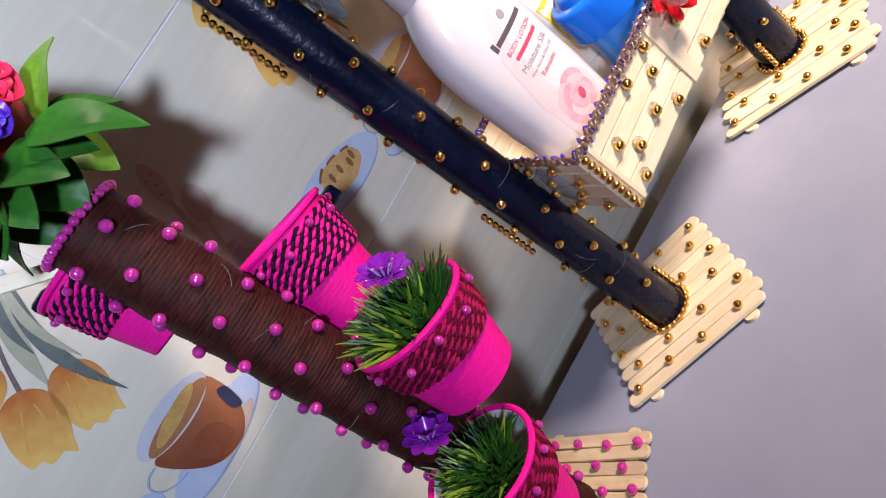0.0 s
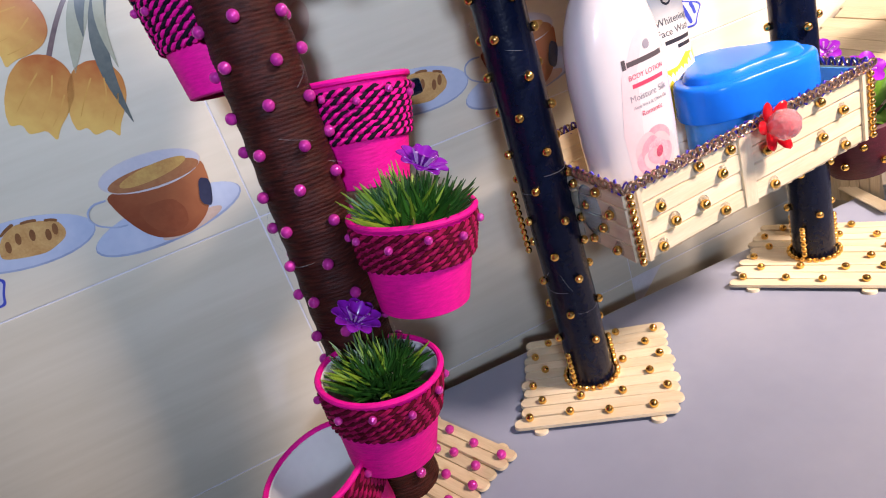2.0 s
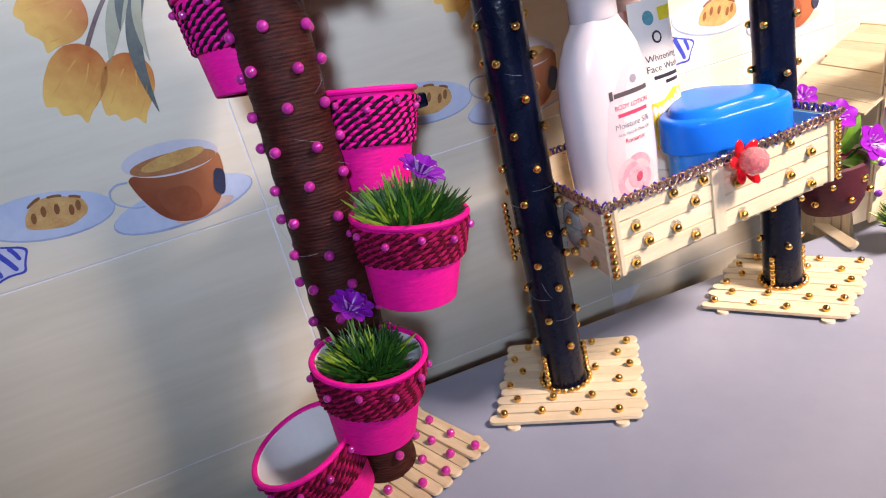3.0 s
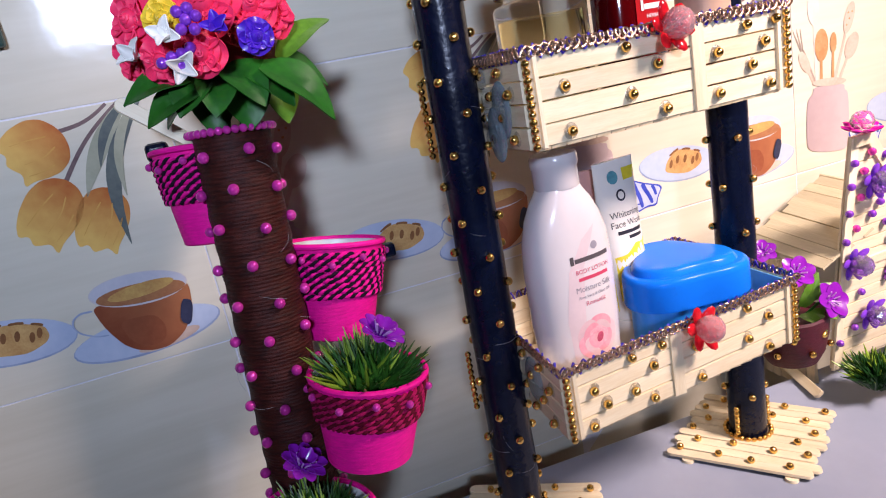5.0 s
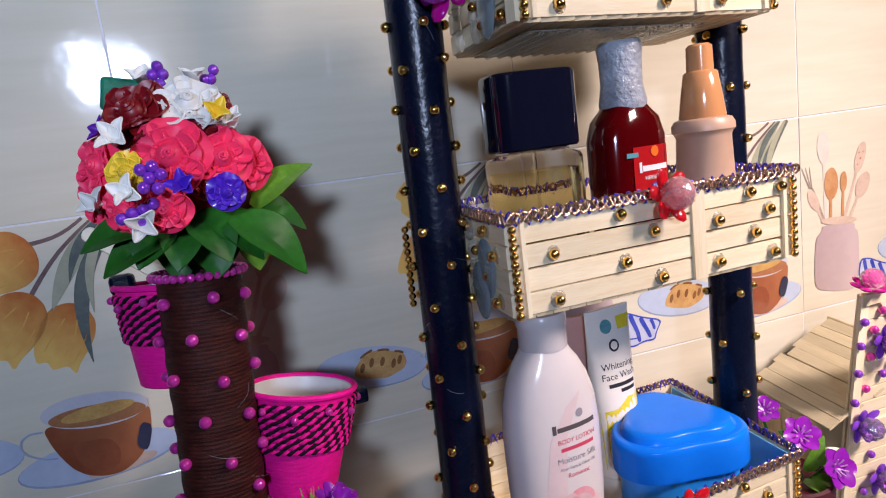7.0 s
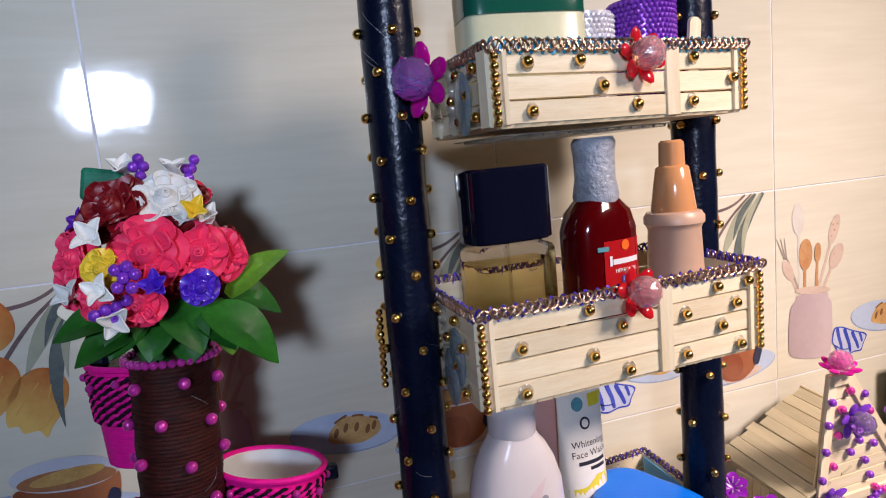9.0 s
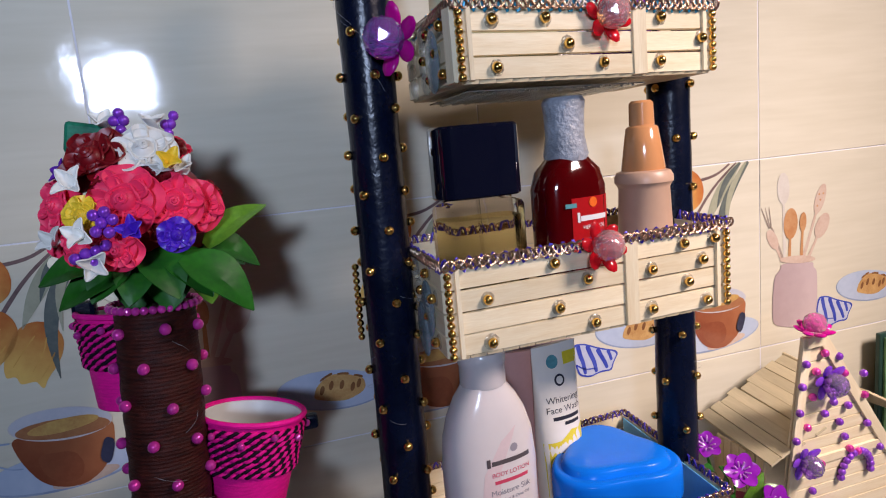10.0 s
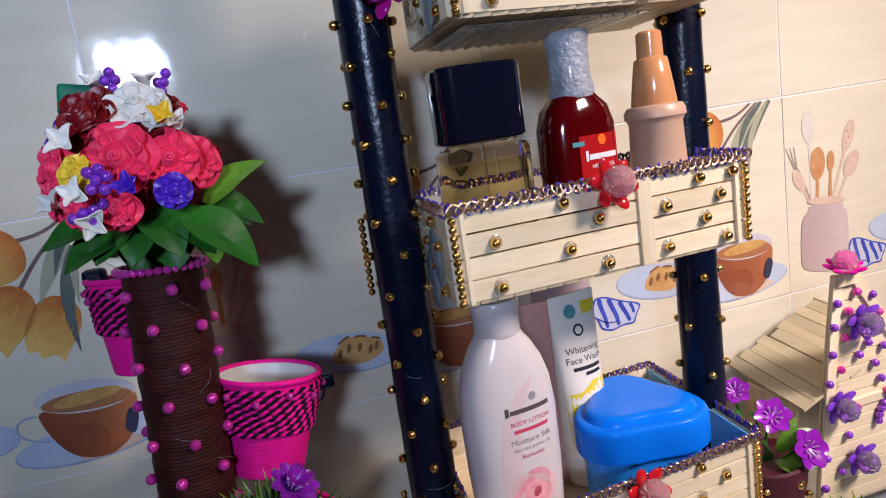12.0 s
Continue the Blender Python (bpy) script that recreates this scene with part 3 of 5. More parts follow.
pots = [
    pot((-0.0275, 0.3872, 0.0868), (-0.0163, 0.3880, 0.0345), 0.0345, 0.0255, YARN_DARK, YARN_RASPBERRY, "empty hot-pink yarn pot with a maroon cord band"),
    pot((0.0304, 0.3790, 0.1340), (0.0196, 0.3820, 0.0767), 0.0350, 0.0265, YARN_DARK, YARN_RASPBERRY, "hot-pink yarn pot with a maroon cord band", 7, 0.54),
    pot((0.0813, 0.3870, 0.2110), (0.0704, 0.3868, 0.1560), 0.0350, 0.0265, YARN_DARK, YARN_RASPBERRY, "hot-pink yarn pot with a maroon cord band", 7, 0.54),
    pot((0.0870, 0.4505, 0.2803), (0.0750, 0.4440, 0.2172), 0.0330, 0.0240, YARN_BLACK, YARN_PINK, "empty hot-pink yarn pot with a black cord band"),
    pot((0.0251, 0.4661, 0.3565), (0.0191, 0.4591, 0.2968), 0.0340, 0.0240, YARN_BLACK, YARN_PINK, "empty hot-pink yarn pot with a black cord band"),
]

glue_strings(ypole, PB, yax, yside, yfwd, 0.0235, 0.33, 10, 8)

# ---- bottles and jars, standing in the trays ----
def stand_at(x, y, z, turn=0.0):
    return Matrix.Translation((x, y, z)) @ Matrix.Rotation(radians(turn), 4, "Z")


WHITE_PLASTIC = surf("pearl_white_plastic", (0.70, 0.65, 0.65), 0.22, var=0.02, scale=20, bump=0.02, coat=0.3, sss=0.1)
BLUE_PLASTIC = surf("bright_blue_plastic", (0.001, 0.21, 1.0), 0.22, spec=0.15, var=0.03, scale=20, bump=0.02)
BLUE_LABEL = surf("mid_blue_label", (0.008, 0.26, 0.86), 0.3, var=0.1, scale=60, bump=0.02)
NAVY_CAP = surf("navy_gloss_cap", (0.004, 0.005, 0.015), 0.07, var=0.02, scale=20, bump=0.0, coat=0.8)
GLASS = surf("clear_glass", (0.97, 0.96, 0.92), 0.02, trans=1.0, var=0.01, scale=20, bump=0.0, ior=1.09)
AMBER = surf("amber_liquid", (1.0, 0.91, 0.55), 0.03, trans=1.0, var=0.05, scale=20, bump=0.0, ior=1.05)
RED_OIL = surf("red_oil_bottle", (0.085, 0.001, 0.002), 0.10, trans=0.1, var=0.05, scale=20, bump=0.0, coat=0.6)
GREY_WRAP = surf("crumpled_grey_wrap", (0.42, 0.45, 0.52), 0.28, var=0.2, scale=70, bump=0.9, dist=0.003, coat=0.3)
SKIN = surf("beige_cosmetic_bottle", (0.58, 0.37, 0.26), 0.38, var=0.04, scale=20, bump=0.03)
SKIN_GLOSS = surf("glossy_tan_cap", (0.60, 0.27, 0.11), 0.15, var=0.03, scale=20, bump=0.0, coat=0.6)
TUBE_WHITE = surf("white_tube", (0.78, 0.74, 0.66), 0.25, var=0.03, scale=20, bump=0.02)
TUBE_YELLOW = surf("lemon_yellow_print", (0.86, 0.70, 0.04), 0.3, var=0.1, scale=40, bump=0.02)
INK = surf("dark_ink", (0.03, 0.03, 0.04), 0.4, var=0.02, bump=0)
INK_GREY = surf("grey_ink", (0.28, 0.26, 0.30), 0.4, var=0.02, bump=0)
INK_RED = surf("red_ink", (0.60, 0.06, 0.12), 0.4, var=0.02, bump=0)
INK_WHITE = surf("white_ink", (0.70, 0.70, 0.72), 0.4, var=0.02, bump=0)
RED_LABEL = surf("red_label", (0.44, 0.008, 0.010), 0.3, var=0.1, scale=60, bump=0.02)


def superellipse(a, b, p, n=48):
    out = []
    for i in range(n):
        t = 2 * math.pi * i / n
        c, s = math.cos(t), math.sin(t)
        out.append((a * abs(c) ** (2 / p) * (1 if c >= 0 else -1), b * abs(s) ** (2 / p) * (1 if s >= 0 else -1)))
    return out


def loft(sections, n=48, p=2.4):
    """A closed body through sections of (height, half width, half depth)."""
    bm = bmesh.new()
    rings = []
    for z, a, b in sections:
        rings.append([bm.verts.new((x, y, z)) for x, y in superellipse(a, b, p, n)])
    for lo, hi in zip(rings, rings[1:]):
        for i in range(n):
            bm.faces.new((lo[i], lo[(i + 1) % n], hi[(i + 1) % n], hi[i]))
    bm.faces.new(rings[0][::-1])
    bm.faces.new(rings[-1])
    return bm


lotion = thing("lotion_bottle", (0.2325, 0.400, FLOOR1), "pearly white body lotion bottle with a pink rose print", "bottle")
ml = stand_at(0.2325, 0.400, FLOOR1, 6)
LOT = [(0.0, 0.0255, 0.016), (0.002, 0.0285, 0.0185), (0.02, 0.0300, 0.0195), (0.06, 0.0322, 0.020), (0.098, 0.0324, 0.020), (0.118, 0.0305, 0.0195), (0.132, 0.0262, 0.0185), (0.143, 0.0205, 0.0165), (0.149, 0.0160, 0.0145), (0.152, 0.0145, 0.014)]
part("body", place(loft(LOT), ml), WHITE_PLASTIC, lotion)
part("cap", place(lathe([(0.0148, 0.1515), (0.0152, 0.153), (0.0150, 0.165), (0.0158, 0.1665), (0.0158, 0.172), (0.0148, 0.174)], 36), ml), WHITE_PLASTIC, lotion)

tube_ob = thing("face_wash_tube", (0.306, 0.450, FLOOR1), "white and yellow face wash tube", "tube")
mt = stand_at(0.3085, 0.450, FLOOR1, 8)
part("cap", place(lathe([(0.017, 0), (0.018, 0.001), (0.018, 0.022), (0.017, 0.023)], 32), mt), TUBE_WHITE, tube_ob)
TUB = [(0.0235, 0.0180, 0.0170), (0.03, 0.0188, 0.0170), (0.07, 0.0192, 0.0145), (0.11, 0.0196, 0.0085), (0.135, 0.0199, 0.0035), (0.142, 0.0200, 0.0022), (0.150, 0.0200, 0.0020)]
part("body", place(loft(TUB, p=2.1), mt), TUBE_WHITE, tube_ob)
pink_tube = thing("pink_tube", (0.282, 0.461, FLOOR1), "dusty pink cosmetic tube with a printed end", "tube")
part("body", place(loft([(0, 0.014, 0.012), (0.09, 0.0145, 0.006), (0.145, 0.015, 0.002)], p=2.1), stand_at(0.282, 0.461, FLOOR1, -10)), surf("dusty_pink_plastic", (0.66, 0.36, 0.32), 0.3, var=0.03, bump=0.02), pink_tube)


def blob_outline(r, n=64, rot=0.0, k=0.16):
    """A rounded triangle."""
    out = []
    for i in range(n):
        a = 2 * math.pi * i / n
        rr = r * (1 + k * math.cos(3 * (a - rot)))
        out.append((rr * math.cos(a), rr * math.sin(a)))
    return out


def blob_loft(sections, k=0.14):
    """A closed body with rounded three-cornered sections of (height, radius)."""
    bm = bmesh.new()
    rings = [[bm.verts.new((x, y, z)) for x, y in blob_outline(r, rot=radians(80), k=k)] for z, r in sections]
    n = len(rings[0])
    for lo, hi in zip(rings, rings[1:]):
        for i in range(n):
            bm.faces.new((lo[i], lo[(i + 1) % n], hi[(i + 1) % n], hi[i]))
    bm.faces.new(rings[0][::-1])
    bm.faces.new(rings[-1])
    return bm


blue = thing("blue_tub", (0.334, 0.4185, FLOOR1), "bright blue plastic tub with a rounded three-cornered lid", "tub")
mb = stand_at(0.334, 0.4185, FLOOR1, 0)
part("body", place(prism(blob_outline(0.0400, rot=radians(80), k=0.11), 0, 0.044, 0.002), mb), BLUE_LABEL, blue, "pale blue printed body")
part("lid", place(blob_loft([(0.0432, 0.0440), (0.0435, 0.0448), (0.0450, 0.0452), (0.0625, 0.0450), (0.0650, 0.0446), (0.0666, 0.0438), (0.0675, 0.0424), (0.0678, 0.0408)]), mb), BLUE_PLASTIC, blue)
part("lid_top", place(blob_loft([(0.0660, 0.0380), (0.0680, 0.0374), (0.0690, 0.0368), (0.0712, 0.0358), (0.0725, 0.0345), (0.0732, 0.0325), (0.0736, 0.0300), (0.0739, 0.0200), (0.0740, 0.0060)], 0.16), mb), BLUE_PLASTIC, blue)

perfume = thing("perfume_bottle", (0.2395, 0.402, FLOOR2), "square glass perfume bottle with amber liquid and navy cap", "bottle")
mp_ = stand_at(0.2395, 0.402, FLOOR2, 3)
part("glass_body", place(loft([(0.0, 0.0255, 0.014), (0.002, 0.0272, 0.0155), (0.078, 0.0272, 0.0155), (0.0805, 0.026, 0.0145), (0.0825, 0.0205, 0.011), (0.088, 0.0200, 0.011)], p=7), mp_), GLASS, perfume)
part("liquid", place(loft([(0.004, 0.0248, 0.0128), (0.0715, 0.0248, 0.0128)], p=7), mp_), AMBER, perfume)
part("dip_tube", place(lathe([(0.0012, 0.006), (0.0012, 0.084)], 8), mp_), GLASS, perfume)
part("cap", place(loft([(0.0845, 0.0262, 0.0175), (0.0855, 0.0272, 0.0185), (0.1268, 0.0272, 0.0185), (0.1285, 0.0258, 0.0170)], p=3.4), mp_), NAVY_CAP, perfume)

oil = thing("oil_bottle", (0.301, 0.398, FLOOR2), "dark red hair oil bottle with a grey wrapped cap", "bottle")
mo = stand_at(0.301, 0.398, FLOOR2, 8)
OIL = [(0, 0.022, 0.015), (0.002, 0.024, 0.0165), (0.04, 0.0250, 0.017), (0.084, 0.0250, 0.017), (0.095, 0.0215, 0.0155), (0.101, 0.0150, 0.013), (0.104, 0.0125, 0.0115)]
part("body", place(loft(OIL, p=2.6), mo), RED_OIL, oil)
part("wrapped_cap", place(lathe([(0.0135, 0.101), (0.0145, 0.105), (0.0125, 0.116), (0.0128, 0.130), (0.0138, 0.138), (0.0120, 0.141)], 28), mo), GREY_WRAP, oil)

roll = thing("foundation_bottle", (0.3555, 0.394, FLOOR2), "beige foundation bottle with a glossy tan pump cap", "bottle")
mr_ = stand_at(0.3555, 0.394, FLOOR2, 0)
part("body", place(lathe([(0.0170, 0), (0.0188, 0.002), (0.0178, 0.05), (0.0166, 0.078), (0.0176, 0.0805), (0.0190, 0.082), (0.0190, 0.086), (0.0172, 0.089), (0.0140, 0.090)], 36), mr_), SKIN, roll)
part("cap", place(lathe([(0.0140, 0.0895), (0.0143, 0.091), (0.0122, 0.106), (0.0104, 0.1175), (0.0094, 0.1185), (0.0082, 0.1190), (0.0078, 0.1335), (0.0062, 0.1350)], 36), mr_), SKIN_GLOSS, roll)

green_box = thing("soap_box", (0.2633, 0.4128, FLOOR3), "dark green and cream plastic box", "box")
mg = stand_at(0.2633, 0.4128, FLOOR3, -5)
part("base", place(loft([(0, 0.036, 0.018), (0.002, 0.038, 0.020), (0.060, 0.038, 0.020), (0.062, 0.037, 0.019)], p=5), mg), surf("cream_plastic", (0.70, 0.70, 0.46), 0.25, var=0.03, bump=0.02, coat=0.3), green_box)
part("lid", place(loft([(0.0615, 0.038, 0.0205), (0.097, 0.038, 0.0205), (0.100, 0.036, 0.019)], p=5), mg), surf("dark_green_plastic", (0.004, 0.085, 0.055), 0.15, var=0.03, bump=0.0, coat=0.5), green_box)


def bead_cosy(name, x, d, r, h, mat, label):
    """A small jar covered all over in rows of tiny beads."""
    t = thing(name, (x, d, FLOOR3), label, "beaded jar")
    m = stand_at(x, d, FLOOR3)
    part("jar", place(lathe([(r, 0), (r * 1.05, 0.03), (r * 1.02, h)], 24), m), mat, t)
    bm = bmesh.new()
    rows = int(h / 0.0032)
    tmp = bpy.data.meshes.new("tmp")
    b2 = ball(0.0017, 7, 5)
    b2.to_mesh(tmp)
    b2.free()
    vs = [v.co.copy() for v in tmp.vertices]
    fs = [tuple(p.vertices) for p in tmp.polygons]
    bpy.data.meshes.remove(tmp)
    V, F = [], []
    for j in range(rows):
        n = int(2 * math.pi * r * 1.05 / 0.0033)
        for i in range(n):
            a = 2 * math.pi * (i + 0.5 * (j % 2)) / n
            z = 0.002 + j * 0.0032
            rr = r * (1 + 0.05 * min(z / 0.03, 1))
            o = Vector((rr * math.cos(a), rr * math.sin(a), z))
            k = len(V)
            V += [m @ (v + o) for v in vs]
            F += [tuple(q + k for q in f) for f in fs]
    me = bpy.data.meshes.new("bead_cover")
    me.from_pydata(V, [], F)
    me.polygons.foreach_set("use_smooth", [True] * len(me.polygons))
    me.materials.append(mat)
    ob = new("bead_cover", me)
    ob.parent = t
    ob.matrix_parent_inverse = Matrix.Translation(t.location).inverted()
    tagged(ob, kind="stuff")
    return t


piece("loose_stick", stick_mesh(0.060, 0.0098), tray3, frame_from((0.383, 0.404, 0.508), (0.10, 0, 1), (0, -1, 0)))
bead_cosy("beaded_jar", 0.3185, 0.427, 0.0165, 0.066, PEARL_SILVER, "small jar covered in silver seed pearls")
bead_cosy("beaded_jar", 0.3555, 0.420, 0.0205, 0.072, PEARL_PURPLE, "small jar covered in purple seed pearls")

# ---- flower and leaf makers ----
def petal_grid(bm, m, width, length, cup, curl, nu=5, nv=5, point=0.0):
    """One petal from the origin along +x of m, cupped across and curled at the lip."""
    rows = []
    for j in range(nv + 1):
        v = j / nv
        w = width * (math.sin(math.pi * min(0.12 + 0.62 * v, 1)) ** 0.8) * (1 - point * v ** 2)
        row = []
        for i in range(nu + 1):
            u = 2 * i / nu - 1
            x = length * v * (1 - 0.12 * u * u * v)
            z = cup * (u * u) * width + curl * length * (v ** 2.2)
            row.append(bm.verts.new(m @ Vector((x, u * w, z))))
        rows.append(row)
    for a, b in zip(rows, rows[1:]):
        for i in range(nu):
            bm.faces.new((a[i], a[i + 1], b[i + 1], b[i]))


def thicken(bm, t):
    bmesh.ops.recalc_face_normals(bm, faces=bm.faces)
    bmesh.ops.solidify(bm, geom=list(bm.faces), thickness=t)
    return bm


def rose(parent, p, face, r, mat, seed, name="rose", label=""):
    q = random.Random(seed)
    m = frame_from(p, Vector(face).orthogonal(), face) @ Matrix.Rotation(q.uniform(0, 6.28), 4, "Z")
    bm = bmesh.new()
    for count, reach, lift, rad, wid in ((5, 0.88, 0.14, 0.20, 0.74), (4, 0.68, 0.58, 0.16, 0.62), (4, 0.48, 1.15, 0.12, 0.42), (3, 0.34, 1.9, 0.06, 0.28)):
        for k in range(count):
            a = 2 * math.pi * (k + 0.5 * (count % 2)) / count + q.uniform(-0.2, 0.2)
            mm = m @ Matrix.Rotation(a, 4, "Z") @ Matrix.Translation((r * rad, 0, r * 0.05)) @ Matrix.Rotation(-math.atan(lift) * q.uniform(0.85, 1.1), 4, "Y")
            petal_grid(bm, mm, r * wid, r * reach, 0.42, -0.30 + 0.12 * q.random(), 8, 7, 0.10)
    thicken(bm, r * 0.055)
    fl = part(name, bm, mat, parent, label)
    tr = [m @ Vector((r * 0.012 * i * math.cos(i * 0.8), r * 0.012 * i * math.sin(i * 0.8), r * (0.62 - 0.008 * i))) for i in range(16)]
    part("bud", tube(tr, r * 0.075, 6), mat, fl)
    core = ball(r * 0.42, 12, 8)
    core.transform(m @ Matrix.Translation((0, 0, r * 0.14)))
    part("core", core, mat, fl)
    return fl


def blossom(parent, p, face, r, mat, petals=4, name="blossom", lift=1.0):
    """A half-open bud of pointed petals, turned a little off the way it faces."""
    q = random.Random(int(1e5 * abs(p[0] + 3 * p[2])))
    face = Vector(face).normalized() + Vector((q.uniform(-0.5, 0.5), q.uniform(-0.2, 0.2), q.uniform(-0.1, 0.7)))
    m = frame_from(p, face.orthogonal(), face) @ Matrix.Rotation(q.uniform(0, 6.28), 4, "Z")
    bm = bmesh.new()
    for k in range(petals):
        petal_grid(bm, m @ Matrix.Rotation(2 * math.pi * k / petals + q.uniform(-0.2, 0.2), 4, "Z") @ Matrix.Translation((r * 0.10, 0, 0)) @ Matrix.Rotation(-lift * q.uniform(0.75, 1.15), 4, "Y"), r * 0.44, r * 1.12, 0.70, -0.34, 6, 7, 0.30)
    return part(name, thicken(bm, r * 0.07), mat, parent)


def leaf(parent, a, b, width, mat, sag=0.15, name="leaf"):
    a, b = Vector(a), Vector(b)
    d = b - a
    m = frame_from(a, d, Vector((0.1, -0.6, 0.8)))
    bm = bmesh.new()
    n = 9
    rows = []
    for j in range(n + 1):
        v = j / n
        w = width * math.sin(math.pi * (0.06 + 0.94 * v) ** 0.85) ** 0.8 * 0.5 + 0.0004
        z = -sag * d.length * v * v + 0.08 * d.length * math.sin(v * 3.1)
        rows.append([bm.verts.new(m @ Vector((d.length * v, u * w, z + 0.32 * w * abs(u) + 0.0004 * math.sin(9 * v + 4 * u)))) for u in (-1, -0.55, 0, 0.55, 1)])
    for p, q in zip(rows, rows[1:]):
        for i in range(4):
            bm.faces.new((p[i], p[i + 1], q[i + 1], q[i]))
    return part(name, thicken(bm, 0.0005), mat, parent)


CLAY_RED = surf("coral_red_clay", (0.97, 0.040, 0.125), 0.48, spec=0.35, var=0.08, scale=70, bump=0.15, rnd=0.06)
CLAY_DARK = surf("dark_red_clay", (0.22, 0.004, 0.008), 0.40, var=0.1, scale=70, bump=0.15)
CLAY_WHITE = surf("white_clay", (0.82, 0.80, 0.74), 0.45, var=0.05, scale=70, bump=0.15)
CLAY_YELLOW = surf("yellow_clay", (0.85, 0.58, 0.03), 0.42, var=0.08, scale=70, bump=0.15)
CLAY_BLUE = surf("violet_blue_clay", (0.085, 0.020, 0.50), 0.38, var=0.1, scale=70, bump=0.15, coat=0.2)
CLAY_PURPLE = surf("purple_clay", (0.16, 0.02, 0.42), 0.40, var=0.1, scale=70, bump=0.15)
LEAF = surf("green_plastic_leaf", (0.013, 0.133, 0.009), 0.45, spec=0.3, var=0.2, scale=50, bump=0.3, second=(0.008, 0.075, 0.010), rnd=0.2)
LEAF_LIGHT = surf("light_green_leaf", (0.13, 0.30, 0.02), 0.40, var=0.2, scale=50, bump=0.25, coat=0.1, second=(0.05, 0.16, 0.012))
GRASS = surf("artificial_grass", (0.022, 0.105, 0.010), 0.38, var=0.3, scale=25, bump=0.1, second=(0.006, 0.045, 0.010), rnd=0.05)
GRASS_TIP = surf("light_artificial_grass", (0.26, 0.40, 0.03), 0.4, var=0.3, scale=25, bump=0.1, second=(0.10, 0.22, 0.015))
GREEN_CLAY = surf("green_glass_sponge", (0.006, 0.20, 0.11), 0.5, spec=0.2, var=0.25, scale=90, bump=0.5)

# ---- the bouquet in the brown pole ----
bouquet = thing("flower_bouquet", PT, "clay rose bouquet in red, white and violet with glossy green leaves", "artificial flowers")
BC = Vector((0.0505, 0.4304, 0.4193))


def out_from(p):
    return Vector(p) - BC + Vector((0, -0.02, 0.004))


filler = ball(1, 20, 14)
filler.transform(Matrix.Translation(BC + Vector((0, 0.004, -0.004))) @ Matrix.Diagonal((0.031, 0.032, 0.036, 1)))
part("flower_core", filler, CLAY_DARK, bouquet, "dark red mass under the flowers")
for i, (p, r, mat) in enumerate((
        ((0.0305, 0.3989, 0.4504), 0.0180, CLAY_DARK), ((0.0544, 0.3971, 0.4517), 0.0165, CLAY_WHITE), ((0.0441, 0.3842, 0.4288), 0.0180, CLAY_RED),
        ((0.0647, 0.3891, 0.4254), 0.0155, CLAY_RED), ((0.0751, 0.4003, 0.4214), 0.0145, CLAY_RED), ((0.0100, 0.4067, 0.4284), 0.0150, CLAY_RED),
        ((0.0051, 0.4145, 0.4136), 0.0145, CLAY_RED), ((0.0241, 0.3816, 0.4239), 0.0098, CLAY_YELLOW), ((0.0372, 0.3823, 0.4059), 0.0125, CLAY_RED),
        ((0.0186, 0.3972, 0.4063), 0.0125, CLAY_RED), ((0.0651, 0.3815, 0.4091), 0.0092, CLAY_BLUE), ((0.0581, 0.3897, 0.4394), 0.0080, CLAY_DARK),
        ((0.0663, 0.4058, 0.4539), 0.0080, CLAY_DARK), ((0.0565, 0.3854, 0.4147), 0.0085, CLAY_DARK), ((0.0305, 0.4295, 0.4554), 0.0150, CLAY_WHITE),
        ((0.0619, 0.4332, 0.4542), 0.0130, CLAY_RED), ((0.0810, 0.4226, 0.4263), 0.0085, CLAY_DARK), ((0.0445, 0.4576, 0.4397), 0.0180, CLAY_RED))):
    rose(bouquet, p, out_from(p), r * 0.95, mat, 30 + i)
for i, (p, r, mat) in enumerate((
        ((0.0230, 0.3780, 0.4383), 0.0105, CLAY_WHITE), ((0.0248, 0.3735, 0.4137), 0.0105, CLAY_WHITE), ((0.0065, 0.4000, 0.4100), 0.0105, CLAY_WHITE),
        ((0.0268, 0.3782, 0.4012), 0.0110, CLAY_WHITE), ((0.0737, 0.3881, 0.4396), 0.0100, CLAY_WHITE), ((0.0337, 0.4225, 0.4672), 0.0120, CLAY_WHITE),
        ((0.0571, 0.4193, 0.4646), 0.0110, CLAY_WHITE), ((0.0666, 0.3849, 0.4449), 0.0100, CLAY_YELLOW), ((0.0482, 0.3705, 0.4131), 0.0095, CLAY_BLUE),
        ((0.0144, 0.4090, 0.4443), 0.0090, CLAY_PURPLE))):
    blossom(bouquet, p, out_from(p), r * 0.86, mat, 5 if mat == CLAY_BLUE else 4, lift=1.2)
BEAD_P2 = mesh_of("bead", ball(0.0030, 10, 7), PEARL_PURPLE)
